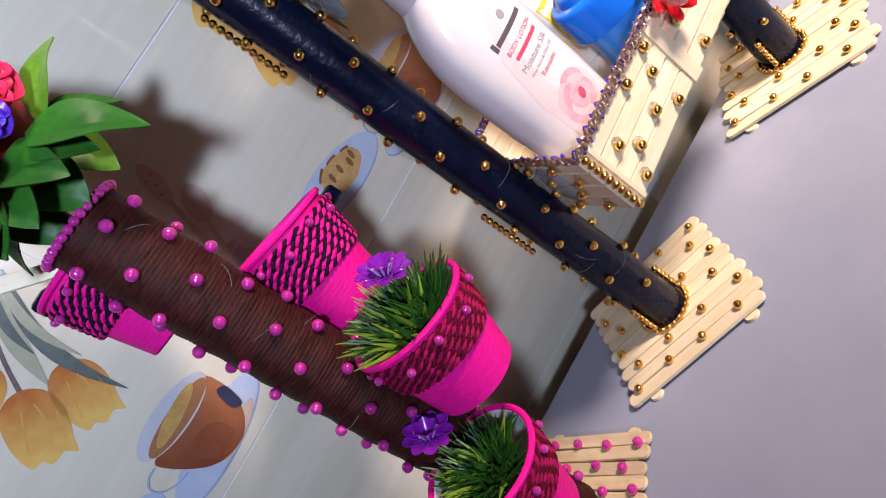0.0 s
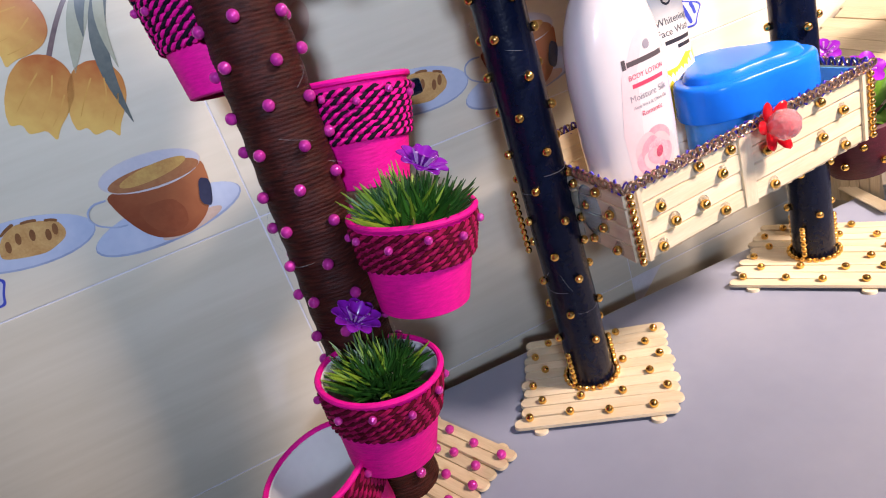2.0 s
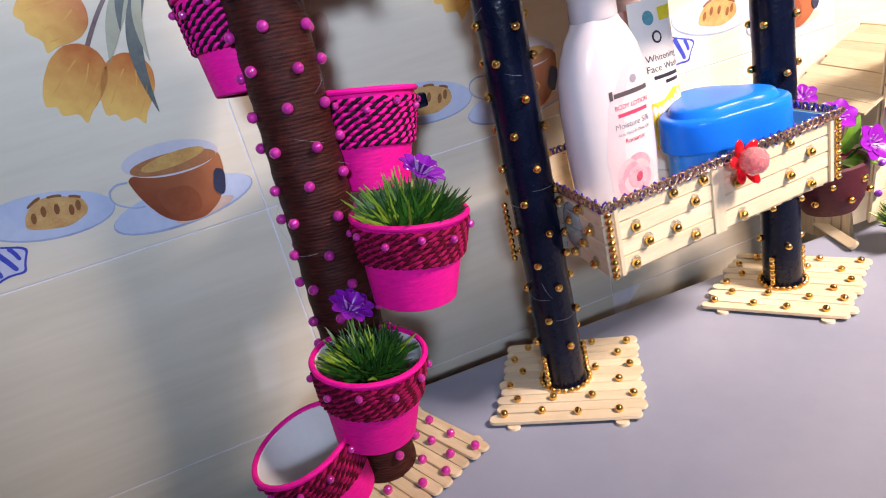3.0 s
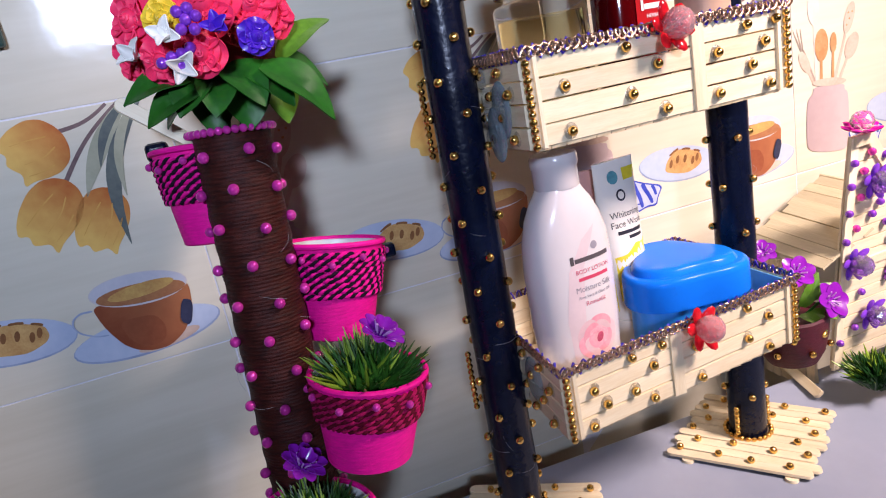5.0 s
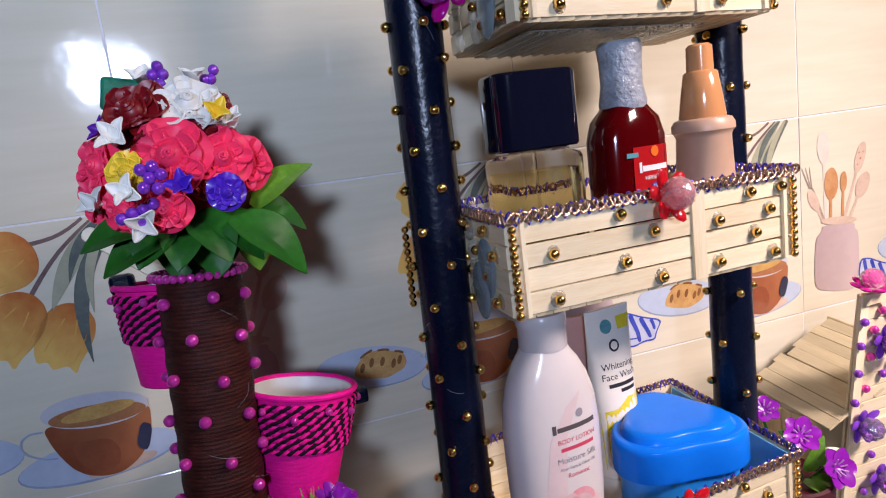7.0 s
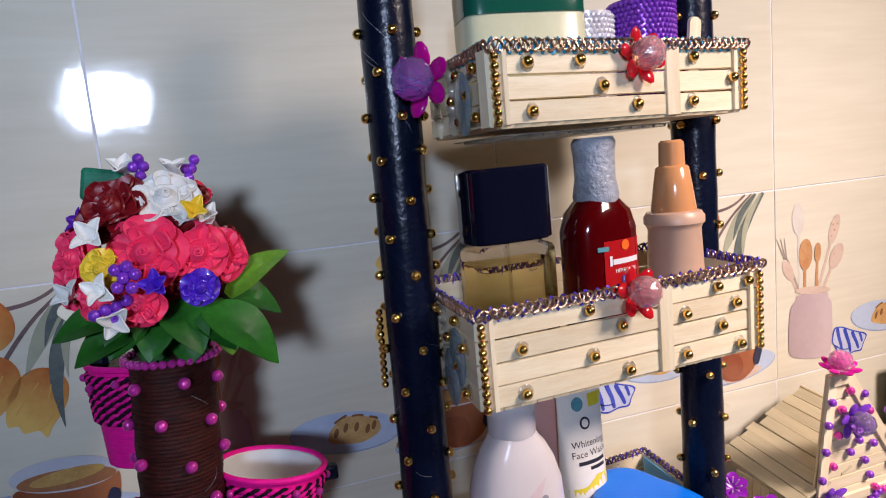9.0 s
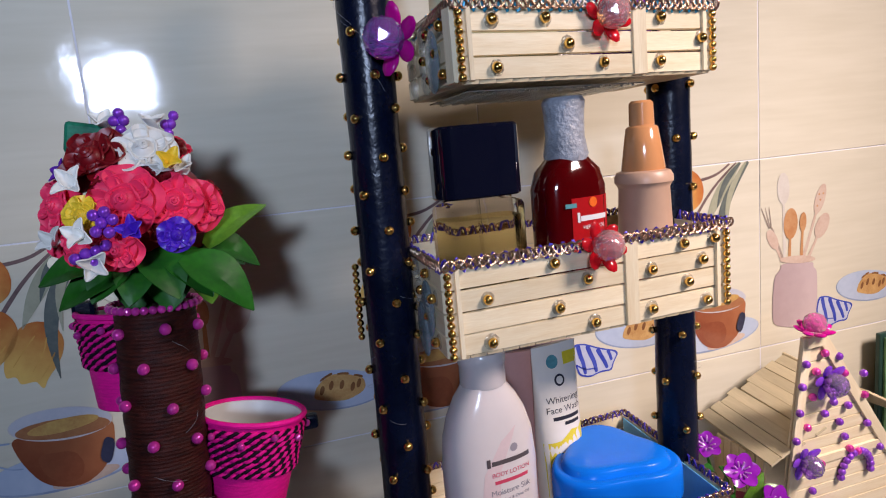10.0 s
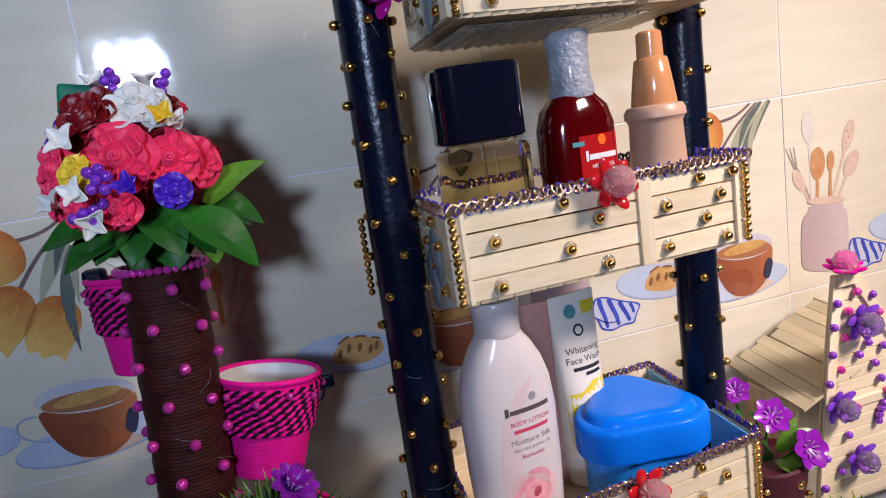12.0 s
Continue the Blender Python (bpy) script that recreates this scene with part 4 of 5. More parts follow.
for c, steps in (((0.0342, 0.3687, 0.4202), ((0, 0, 0), (0.005, 0, 0.001), (0.002, 0, 0.005), (0.003, -0.001, -0.005), (-0.003, 0, -0.004), (-0.003, 0, 0.004))),
                 ((0.0232, 0.3768, 0.4053), ((0, 0, 0), (0.005, 0, 0.001), (-0.005, 0, -0.002), (0.0095, 0, 0.003), (0.003, 0, -0.004))),
                 ((0.0413, 0.4136, 0.4610), ((0, 0, 0), (0.001, 0, 0.005), (-0.002, 0, 0.010), (0.003, 0, 0.010), (0.001, 0, 0.014))),
                 ((0.0626, 0.4245, 0.4581), ((0, 0, 0), (0.002, 0, 0.005), (0.004, 0, 0.010), (0.006, 0, 0.0145), (0.001, 0, 0.010)))):
    for s in steps:
        bead(BEAD_P2, bouquet, Vector(c) + Vector(s))
sq = slab(0.020, 0.012, 0.017, 0.002)
sq.transform(Matrix.Translation((0.0229, 0.4226, 0.4631)) @ Matrix.Rotation(0.2, 4, "Y"))
part("green_block", sq, GREEN_CLAY, bouquet, "deep green glossy block")
for a, b, w, mat in (((0.0769, 0.4073, 0.3976), (0.1111, 0.4204, 0.4206), 0.016, LEAF_LIGHT), ((0.0645, 0.3944, 0.3948), (0.1005, 0.3902, 0.3642), 0.026, LEAF),
                     ((0.0269, 0.4059, 0.3955), (-0.0073, 0.3997, 0.3919), 0.020, LEAF), ((0.0328, 0.4031, 0.3897), (0.0007, 0.3951, 0.3783), 0.020, LEAF),
                     ((0.0487, 0.4035, 0.3998), (0.0622, 0.3828, 0.3778), 0.024, LEAF), ((0.0569, 0.4070, 0.3975), (0.0785, 0.3900, 0.3752), 0.022, LEAF),
                     ((0.0429, 0.4083, 0.3953), (0.0364, 0.3876, 0.3762), 0.022, LEAF), ((0.0330, 0.4096, 0.3951), (0.0185, 0.3906, 0.3798), 0.022, LEAF),
                     ((0.0714, 0.4220, 0.3921), (0.0754, 0.4141, 0.3638), 0.020, LEAF_LIGHT), ((0.0535, 0.4227, 0.3920), (0.0531, 0.4061, 0.3655), 0.028, LEAF),
                     ((0.0377, 0.4282, 0.3913), (0.0334, 0.4128, 0.3657), 0.026, LEAF), ((0.0715, 0.4246, 0.3979), (0.1057, 0.4280, 0.3837), 0.022, LEAF),
                     ((0.0643, 0.4473, 0.3916), (0.0968, 0.4602, 0.3805), 0.022, LEAF), ((0.0334, 0.4484, 0.3914), (0.0029, 0.4591, 0.3761), 0.022, LEAF)):
    leaf(bouquet, a, b, w, mat)
for i in range(7):
    a = 2 * math.pi * i / 7
    base = PT + Vector((0.008 * math.cos(a), 0.008 * math.sin(a), -0.03))
    part("stem", tube([base, base + Vector((0.003 * math.cos(a), 0.003 * math.sin(a), 0.03)), BC + Vector((0.018 * math.cos(a), 0.014 * math.sin(a), -0.024))], 0.0022, 7), LEAF, bouquet)


# ---- grass tufts in the pots ----
def grass_tuft(name, pot_m, h, r, seed, flower_at, label):
    q = random.Random(seed)
    c = pot_m @ Vector((0, 0, h * 0.55))
    t = thing(name, c, label, "artificial plant")
    up = (pot_m.to_3x3() @ Vector((0, 0, 1)))
    for mat, n, reach in ((GRASS, 430, 1.0), (GRASS_TIP, 95, 1.10)):
        bm = bmesh.new()
        for i in range(n):
            a, e = q.uniform(0, 6.283) if mat == GRASS else q.gauss(1.2, 1.1), math.acos(1 - q.random() * 0.42)
            d = Vector((math.sin(e) * math.cos(a), math.sin(e) * math.sin(a), math.cos(e)))
            ln = r * reach * q.uniform(0.78, 1.12)
            root = Vector((q.uniform(-1, 1) * r * 0.30, q.uniform(-1, 1) * r * 0.30, h * 0.66))
            pts = [root + d * ln * 0.1, root + d * ln * 0.6 + Vector((0, 0, 0.001)), root + d * ln + Vector((0, 0, -0.0025 * math.sin(e)))]
            tube([pot_m @ p for p in pts], [0.0012, 0.0014, 0.0002], 4, bm=bm)
        tagged(part("grass", bm, mat, t), kind="stuff")
    m = frame_from(flower_at, up.orthogonal(), up + Vector((0.0, -0.95, 0.20)))
    bm = bmesh.new()
    for k in range(9):
        petal_grid(bm, m @ Matrix.Rotation(2 * math.pi * k / 9, 4, "Z") @ Matrix.Rotation(-0.45, 4, "Y"), 0.0050, 0.0158, 0.3, -0.12, 4, 4, 0.15)
    for k in range(6):
        petal_grid(bm, m @ Matrix.Translation((0, 0, 0.002)) @ Matrix.Rotation(2 * math.pi * k / 6 + 0.3, 4, "Z") @ Matrix.Rotation(-1.0, 4, "Y"), 0.0040, 0.0112, 0.3, -0.12, 4, 4, 0.15)
    fl = part("flower", thicken(bm, 0.0005), PURPLE_PETAL, t, "purple translucent plastic flower")
    tips = bmesh.new()
    for k in range(9):
        a = 2 * math.pi * k / 9
        tube([m @ Vector((0.0030 * math.cos(a), 0.0030 * math.sin(a), 0.003)), m @ Vector((0.0065 * math.cos(a), 0.0065 * math.sin(a), 0.0100))], [0.0005, 0.0007], 5, bm=tips)
    part("flower_centre", tips, surf("lilac_stamen", (0.75, 0.45, 0.85), 0.3, trans=0.2, bump=0), fl)
    return t


grass_tuft("grass_plant", pots[1][1], pots[1][2], 0.034, 5, (0.0284, 0.3920, 0.1600), "tuft of artificial grass with a purple flower in a pink pot")
grass_tuft("grass_plant", pots[2][1], pots[2][2], 0.038, 6, (0.0912, 0.3778, 0.2329), "tuft of artificial grass with a purple flower in a pink pot")
# the stick and the dark clip in the two upper pots
piece("craft_stick", stick_mesh(0.060, 0.0095), pots[4][0], frame_from((0.0023, 0.4710, 0.3750), (-0.75, 0.0, 0.66), (0.2, -1, 0.1)))
clip = slab(0.012, 0.008, 0.010, 0.002)
clip.transform(Matrix.Translation((0.1221, 0.4549, 0.2627)))
part("clip", clip, BLACK, pots[3][0], "small black clip")
clip = slab(0.014, 0.010, 0.012, 0.003)
clip.transform(Matrix.Translation((-0.0047, 0.4678, 0.3602)))
part("clip", clip, BLACK, pots[4][0], "small black clip")

# ---- labels on the bottles ----
def skin_y(sections, p, x, z):
    for (z0, a0, b0), (z1, a1, b1) in zip(sections, sections[1:]):
        if z0 <= z <= z1:
            f = (z - z0) / (z1 - z0)
            a, b = a0 + (a1 - a0) * f, b0 + (b1 - b0) * f
            return -b * max(1 - min(abs(x) / a, 1) ** p, 0) ** (1 / p)
    return 0.0


def wrap(bm, sections, p, m, off):
    for v in bm.verts:
        v.co.y = skin_y(sections, p, v.co.x, v.co.z) - off
    bm.transform(m)
    return bm


def patch(outline, off_grid=6):
    bm = bmesh.new()
    f = bm.faces.new([bm.verts.new((x, 0, z)) for x, z in outline])
    bmesh.ops.triangulate(bm, faces=[f])
    for _ in range(2):
        bmesh.ops.subdivide_edges(bm, edges=list(bm.edges), cuts=1, use_grid_fill=True)
    return bm


def bar(x, z, w, h):
    bm = bmesh.new()
    n = 8
    lo = [bm.verts.new((x - w / 2 + w * i / n, 0, z - h / 2)) for i in range(n + 1)]
    hi = [bm.verts.new((x - w / 2 + w * i / n, 0, z + h / 2)) for i in range(n + 1)]
    for i in range(n):
        bm.faces.new((lo[i], lo[i + 1], hi[i + 1], hi[i]))
    return bm


def words(text, x, z, size):
    cu = bpy.data.curves.new("words", "FONT")
    cu.body, cu.size, cu.align_x, cu.align_y = text, size, "CENTER", "CENTER"
    ob = new("words", cu)
    bpy.context.view_layer.update()
    me = bpy.data.meshes.new_from_object(ob)
    bpy.data.objects.remove(ob)
    bm = bmesh.new()
    bm.from_mesh(me)
    bpy.data.meshes.remove(me)
    bm.transform(Matrix.Translation((x, 0, z)) @ Matrix.Rotation(radians(90), 4, "X"))
    return bm


def mark_bar(x, z, w, h):
    """A plain bar with one taller block at its head, in place of a brand mark."""
    bm = bar(x + 0.05 * w, z - 0.1 * h, 0.9 * w, 0.5 * h)
    ring = [bm.verts.new((x + a * w, 0, z + b * h)) for a, b in ((-0.5, -0.45), (-0.42, -0.45), (-0.42, 0.5), (-0.5, 0.5))]
    bm.faces.new(ring)
    return bm


def disc(x, z, r, n=28, sx=1.0):
    return patch([(x + sx * r * math.cos(2 * math.pi * i / n), z + r * math.sin(2 * math.pi * i / n)) for i in range(n)])


def print_on(parent, sections, p, m, items):
    for name, bm, mat, off in items:
        part(name, wrap(bm, sections, p, m, off), mat, parent)


WAVE_PRINT = surf("faint_pink_print", (0.70, 0.56, 0.57), 0.26, var=0.03, scale=60, bump=0)
PINK_PRINT = surf("pale_pink_print", (0.82, 0.56, 0.58), 0.28, var=0.06, scale=60, bump=0)
ROSE_LIGHT = surf("light_rose_print", (0.84, 0.42, 0.47), 0.28, var=0.15, scale=130, bump=0, second=(0.80, 0.30, 0.37))
ROSE_PRINT = surf("rose_print", (0.80, 0.25, 0.32), 0.3, var=0.25, scale=130, bump=0, second=(0.86, 0.50, 0.52))
ROSE_DEEP = surf("deep_rose_print", (0.66, 0.10, 0.18), 0.3, var=0.25, scale=130, bump=0)
LEAF_PRINT = surf("green_print", (0.08, 0.22, 0.05), 0.3, var=0.2, scale=80, bump=0)
TEAL_PRINT = surf("teal_print", (0.10, 0.32, 0.36), 0.3, var=0.2, scale=80, bump=0)
LX = 0.004


def rose_print(x, z, r):
    """A printed rose: overlapping petals wound inwards, from pale lips to a deep heart."""
    q = random.Random(4)
    out, n = [], 0
    shades = (PINK_PRINT, ROSE_LIGHT, PINK_PRINT, ROSE_LIGHT, ROSE_PRINT, ROSE_LIGHT, ROSE_PRINT, ROSE_DEEP)
    for ring, (reach, size, count) in enumerate(((0.62, 0.52, 5), (0.42, 0.44, 4), (0.24, 0.34, 3), (0.08, 0.20, 2))):
        for k in range(count):
            t = 6.283 * k / count + ring * 0.9
            cx, cz = x + r * reach * math.cos(t), z + r * reach * 0.88 * math.sin(t)
            rim = [(cx + r * size * (1.12 * math.cos(a) * -math.sin(t) + 0.8 * math.sin(a) * math.cos(t)), cz + r * size * (1.12 * math.cos(a) * math.cos(t) + 0.8 * math.sin(a) * math.sin(t)))
                   for a in [2 * math.pi * i / 20 for i in range(20)]]
            out.append(("printed_petal", patch(rim), shades[(2 * ring + k % 2) % 8], 0.00012 + 0.00003 * n))
            n += 1
    return out


print_on(lotion, LOT, 2.4, ml, [
    ("printed_wave", patch([(-0.016, 0.030), (-0.018, 0.065), (-0.013, 0.098), (0.000, 0.118), (0.012, 0.126), (0.006, 0.114), (-0.004, 0.094), (-0.009, 0.065), (-0.008, 0.030)]), WAVE_PRINT, 0.0001),
    ("printed_brand_mark", mark_bar(LX + 0.001, 0.1050, 0.032, 0.0060), surf("brown_grey_ink", (0.09, 0.075, 0.08), 0.4, var=0.02, bump=0), 0.0002),
    ("printed_crest", disc(LX + 0.005, 0.1120, 0.0028, 14), INK_GREY, 0.0002),
    ("printed_line", words("BODY LOTION", LX + 0.002, 0.0965, 0.0042), INK_RED, 0.0002),
    ("printed_script_bar", bar(LX + 0.002, 0.0913, 0.025, 0.0024), INK_RED, 0.0002),
    ("printed_line", words("Moisture Silk", LX + 0.001, 0.0843, 0.0056), INK_GREY, 0.0002),
    ("printed_line", words("Aloe Vera & Olive Oil", LX + 0.001, 0.0788, 0.0030), INK_GREY, 0.0002),
    ("printed_line", words("Romantic", LX + 0.001, 0.0738, 0.0044), INK_RED, 0.0002),
] + rose_print(LX - 0.001, 0.0480, 0.0165))
print_on(tube_ob, TUB, 2.1, mt, [
    ("printed_yellow_field", patch([(-0.017, 0.030), (0.018, 0.030), (0.0193, 0.088), (0.012, 0.083), (0.004, 0.084), (-0.006, 0.077), (-0.0180, 0.075)]), TUBE_YELLOW, 0.00015),
    ("printed_lemon", disc(0.006, 0.055, 0.011, 26), surf("pale_lemon_print", (0.90, 0.82, 0.25), 0.3, var=0.15, scale=120, bump=0), 0.0003),
    ("printed_leaf", patch([(-0.012, 0.062), (-0.006, 0.067), (-0.002, 0.060), (-0.008, 0.054)]), LEAF_PRINT, 0.0003),
    ("printed_corner", patch([(0.006, 0.1330), (0.0195, 0.1330), (0.0195, 0.1425), (0.006, 0.1425)]), TUBE_YELLOW, 0.0002),
    ("printed_dot", disc(-0.004, 0.1370, 0.0052, 20), TEAL_PRINT, 0.0002),
    ("printed_mark", disc(0.000, 0.1225, 0.0046, 20), INK, 0.0002), ("printed_mark_heart", disc(0.000, 0.1225, 0.0030, 20), TUBE_WHITE, 0.0003),
    ("printed_line", words("Whitening", 0.001, 0.1080, 0.0070), INK, 0.0002),
    ("printed_line", words("Face Wash", 0.001, 0.1005, 0.0070), INK, 0.0002),
    ("printed_script_bar", bar(0.002, 0.0940, 0.024, 0.0028), INK, 0.0002),
    ("printed_script_bar", bar(0.006, 0.0895, 0.014, 0.0026), INK, 0.0002)])
print_on(oil, OIL, 2.6, mo, [
    ("printed_label", patch([(-0.010, 0.012), (0.0205, 0.012), (0.0205, 0.078), (-0.010, 0.078)]), RED_LABEL, 0.0005),
    ("printed_flag", bar(-0.0105, 0.0735, 0.0075, 0.0028), TEAL_PRINT, 0.0008),
    ("printed_emblem", disc(0.006, 0.0745, 0.0032, 18), surf("orange_print", (0.85, 0.16, 0.02), 0.3, bump=0), 0.0009),
    ("printed_brand_mark", mark_bar(0.0055, 0.0655, 0.024, 0.0066), INK_WHITE, 0.0008),
    ("printed_line", words("HERBAL OIL", 0.0065, 0.0590, 0.0034), INK_WHITE, 0.0008),
    ("printed_blue_field", bar(0.0075, 0.0535, 0.010, 0.0040), surf("blue_print", (0.02, 0.10, 0.55), 0.3, bump=0), 0.0008),
    ("printed_line", words("COOL", 0.0075, 0.0535, 0.0032), INK_WHITE, 0.0011),
    ("printed_roundel", disc(0.009, 0.0420, 0.0080, 26), INK_WHITE, 0.0008),
    ("printed_roundel_heart", disc(0.009, 0.0410, 0.0062, 26), surf("pale_blue_print", (0.20, 0.38, 0.62), 0.3, var=0.3, scale=150, bump=0), 0.0011)])

# ---- the craft-stick house and the small plants by it ----
WOOD3 = surf("weathered_stick_wood", (0.54, 0.47, 0.31), 0.55, var=0.1, scale=18, stretch=(1, 9, 9), bump=0.3, second=(0.44, 0.38, 0.25), rnd=0.16)
house = thing("craft_stick_house", (0.56, 0.49, TABLE_Z), "little house of pale craft sticks with purple and pink pearls", "model house")


def house_side():
    """The side wall of upright sticks, on a long foot stick."""
    wallp = part("side_wall", place(slab(0.002, 0.060, 0.122, 0.0004, at=(0.5135, 0.512, 0.064)), Matrix()), WOOD2, house)
    for i in range(6):
        y = 0.482 + i * 0.0104
        piece("craft_stick", stick_mesh(0.132, 0.0100, mat=WOOD2, ends=(False, False)), wallp, frame_from((0.5110 + rng.uniform(-0.0004, 0.0004), y, 0.070), (0, -0.10, 1), (-1, 0, 0)))
    piece("foot_stick", stick_mesh(0.090, 0.0095, 0.003, mat=WOOD), wallp, frame_from((0.5050, 0.500, TABLE_Z + 0.0035), (0.05, 0.14, 0.0), (-0.6, 0, 0.8)))
    roof = part("roof", tube([(0.606, 0.456, 0.180), (0.607, 0.546, 0.1925)], 0.0022, 8), WOOD3, house, "roof of overlapping weathered craft sticks")
    e0, e1 = Vector((0.502, 0.497, 0.1465)), Vector((0.606, 0.497, 0.1855))
    run = e1 - e0
    for i in range(9):
        p = e0 + run * (i + 0.4) / 9
        nrm = Vector((-run.z, 0, run.x)).normalized()
        piece("craft_stick", stick_mesh(0.092, 0.0118, mat=WOOD3, ends=(False, False)), roof,
              frame_from(p + Vector((0, rng.uniform(-0.003, 0.003), 0)) + nrm * (0.0006 + rng.uniform(0, 0.0009)), Vector((rng.uniform(-0.01, 0.01), 1, 0.138)), nrm + run.normalized() * -0.10))
    back = Vector((1, 0, -0.62))
    far = part("roof_side", place(slab(0.12, 0.090, 0.002, 0.0004), frame_from((0.660, 0.498, 0.150), back, (0.62, 0.0, 1))), WOOD2, house)
    return wallp, roof


house_side()
# the tall pointed front
VIOLET_CLEAR = surf("clear_violet_acrylic", (0.36, 0.09, 0.95), 0.05, trans=0.5, var=0.05, scale=90, bump=0.05)
front = part("front", prism([(0.5185, 0.0), (0.5205, 0.10), (0.5290, 0.222), (0.5450, 0.222), (0.640, 0.080), (0.640, 0.0)], -0.001, 0.001), WOOD, house, "pointed front with pearls and violet flowers", smooth=False)
FM = Matrix.Translation((0.0, 0.471, TABLE_Z + 0.016)) @ Matrix.Rotation(radians(97.9), 4, "X")
front.data.transform(FM)
for i in range(17):
    h = 0.010 + i * 0.0122
    x0 = 0.520 + 0.0095 * h / 0.222
    x1 = min(0.640, 0.5450 + (0.222 - h) / 0.142 * 0.095)
    ln = x1 - x0 - 0.004
    if ln > 0.012:
        piece("craft_stick", stick_mesh(ln, 0.0118, ends=(False, False)), front, FM @ Matrix.Translation((x0 + 0.002 + ln / 2, h, 0.0022)))
piece("edge_stick", stick_mesh(0.223, 0.0095, ends=(False, False)), front, FM @ Matrix.Translation((0.5255, 0.111, 0.0044)) @ Matrix.Rotation(radians(87.4), 4, "Z"))
piece("edge_stick", stick_mesh(0.170, 0.0095, ends=(False, False)), front, FM @ Matrix.Translation((0.5915, 0.152, 0.0044)) @ Matrix.Rotation(radians(-56.2), 4, "Z"))
piece("cap_stick", stick_mesh(0.019, 0.0100, ends=(False, False)), front, FM @ Matrix.Translation((0.5375, 0.219, 0.0066)))
for x, h in ((0.5280, 0.201), (0.5255, 0.181), (0.5245, 0.157), (0.5225, 0.131), (0.5215, 0.060), (0.5205, 0.030),
             (0.5610, 0.158), (0.5525, 0.149), (0.5770, 0.151), (0.5690, 0.137), (0.5760, 0.121), (0.5910, 0.178), (0.5630, 0.200),
             (0.6000, 0.128), (0.6170, 0.100), (0.5450, 0.075), (0.5390, 0.040)):
    bead(BEAD_PURPLE, front, FM @ Vector((x, h, 0.0074 if x < 0.53 else 0.0058)))
for x, h in ((0.5480, 0.206), (0.5405, 0.191), (0.5700, 0.183), (0.5385, 0.168), (0.5940, 0.157), (0.5350, 0.140), (0.5830, 0.107), (0.5525, 0.100)):
    bead(BEAD_PINK, front, FM @ Vector((x, h, 0.0058)))
piece("cross_stick", stick_mesh(0.085, 0.0085, ends=(False, False)), front, FM @ Matrix.Translation((0.5790, 0.1030, 0.0040)))
# the little arched door, outlined in pearls
for i in range(13):
    a = math.pi * i / 12
    bead(BEAD_PINK if i == 6 else BEAD_PURPLE, front, FM @ Vector((0.592 + 0.0165 * math.cos(a), 0.080 + 0.022 * math.sin(a), 0.0058)))
ruff = crystal_flower(house, FM @ Vector((0.537, 0.228, 0.004)), (0, -0.25, 1), MAGENTA_CRYSTAL, CLEAR_CRYSTAL, 0.0150, 7, label="magenta acrylic flower with a clear crystal")
for p, r in (((0.552, 0.180, 0.008), 0.0145), ((0.5330, 0.108, 0.008), 0.0140), ((0.556, 0.050, 0.008), 0.014)):
    fl = crystal_flower(front, FM @ Vector(p), FM.to_3x3() @ Vector((0, 0, 1)), VIOLET_CLEAR, CLEAR_CRYSTAL, r * 1.15, 6, label="")
    for k in range(6):
        a = 2 * math.pi * k / 6 + 0.5
        bead(BEAD_P2, fl, FM @ (Vector(p) + Vector((0.0055 * math.cos(a), 0.0055 * math.sin(a), 0.004))))

# a little fence further along, by the house
fence = thing("stick_fence", (0.70, 0.47, TABLE_Z), "low craft-stick fence topped with purple pearls", "fence")
rail = part("rail", slab(0.16, 0.002, 0.010, 0.0004, at=(0.735, 0.470, 0.175)), WOOD, fence)
for i in range(9):
    x = 0.66 + i * 0.018
    st = piece("post", stick_mesh(0.190, 0.009, ends=(False, True)), fence, frame_from((x, 0.4725, TABLE_Z + 0.096), (0, 0, 1), (0, -1, 0)))
    bead(BEAD_PURPLE, fence, (x, 0.4690, 0.193))
    bead(BEAD_PURPLE, fence, (x + 0.008, 0.4675, 0.176))

# a green board in a dark frame, leant on the wall behind the fence
board = thing("framed_board", (0.775, 0.525, TABLE_Z), "small green board in a dark frame leant against tiles", "picture")
part("board_frame", slab(0.070, 0.006, 0.180, 0.0015, at=(0.779, 0.533, TABLE_Z + 0.090)), surf("dark_green_frame", (0.02, 0.06, 0.05), 0.35, var=0.1, bump=0.05), board)
part("board_face", slab(0.060, 0.003, 0.170, 0.0005, at=(0.779, 0.5285, TABLE_Z + 0.090)), surf("soft_green_face", (0.16, 0.36, 0.17), 0.45, var=0.15, scale=30, bump=0.05), board)

# maroon pot with purple flowers and a grass sprig
mpot = thing("small_flower_pot", (0.452, 0.452, 0.06), "small maroon yarn pot with gold beads on the house side", "flower pot")
MAROON = surf("maroon_yarn", (0.095, 0.004, 0.018), 0.6, var=0.2, scale=140, bump=0.6, stretch=(1, 1, 4))
mm_ = Matrix.Translation((0.459, 0.452, 0.0677))
part("pot_body", place(lathe([(0.0150, 0), (0.0205, 0.002), (0.0260, 0.012), (0.0300, 0.028), (0.0315, 0.044), (0.0300, 0.046), (0.027, 0.040)], 32), mm_), MAROON, mpot)
for i in range(14):
    a = 2 * math.pi * i / 14
    bead(BEAD_GOLD, mpot, mm_ @ Vector((0.0300 * math.cos(a), 0.0300 * math.sin(a), 0.018 + 0.014 * (i % 2))))
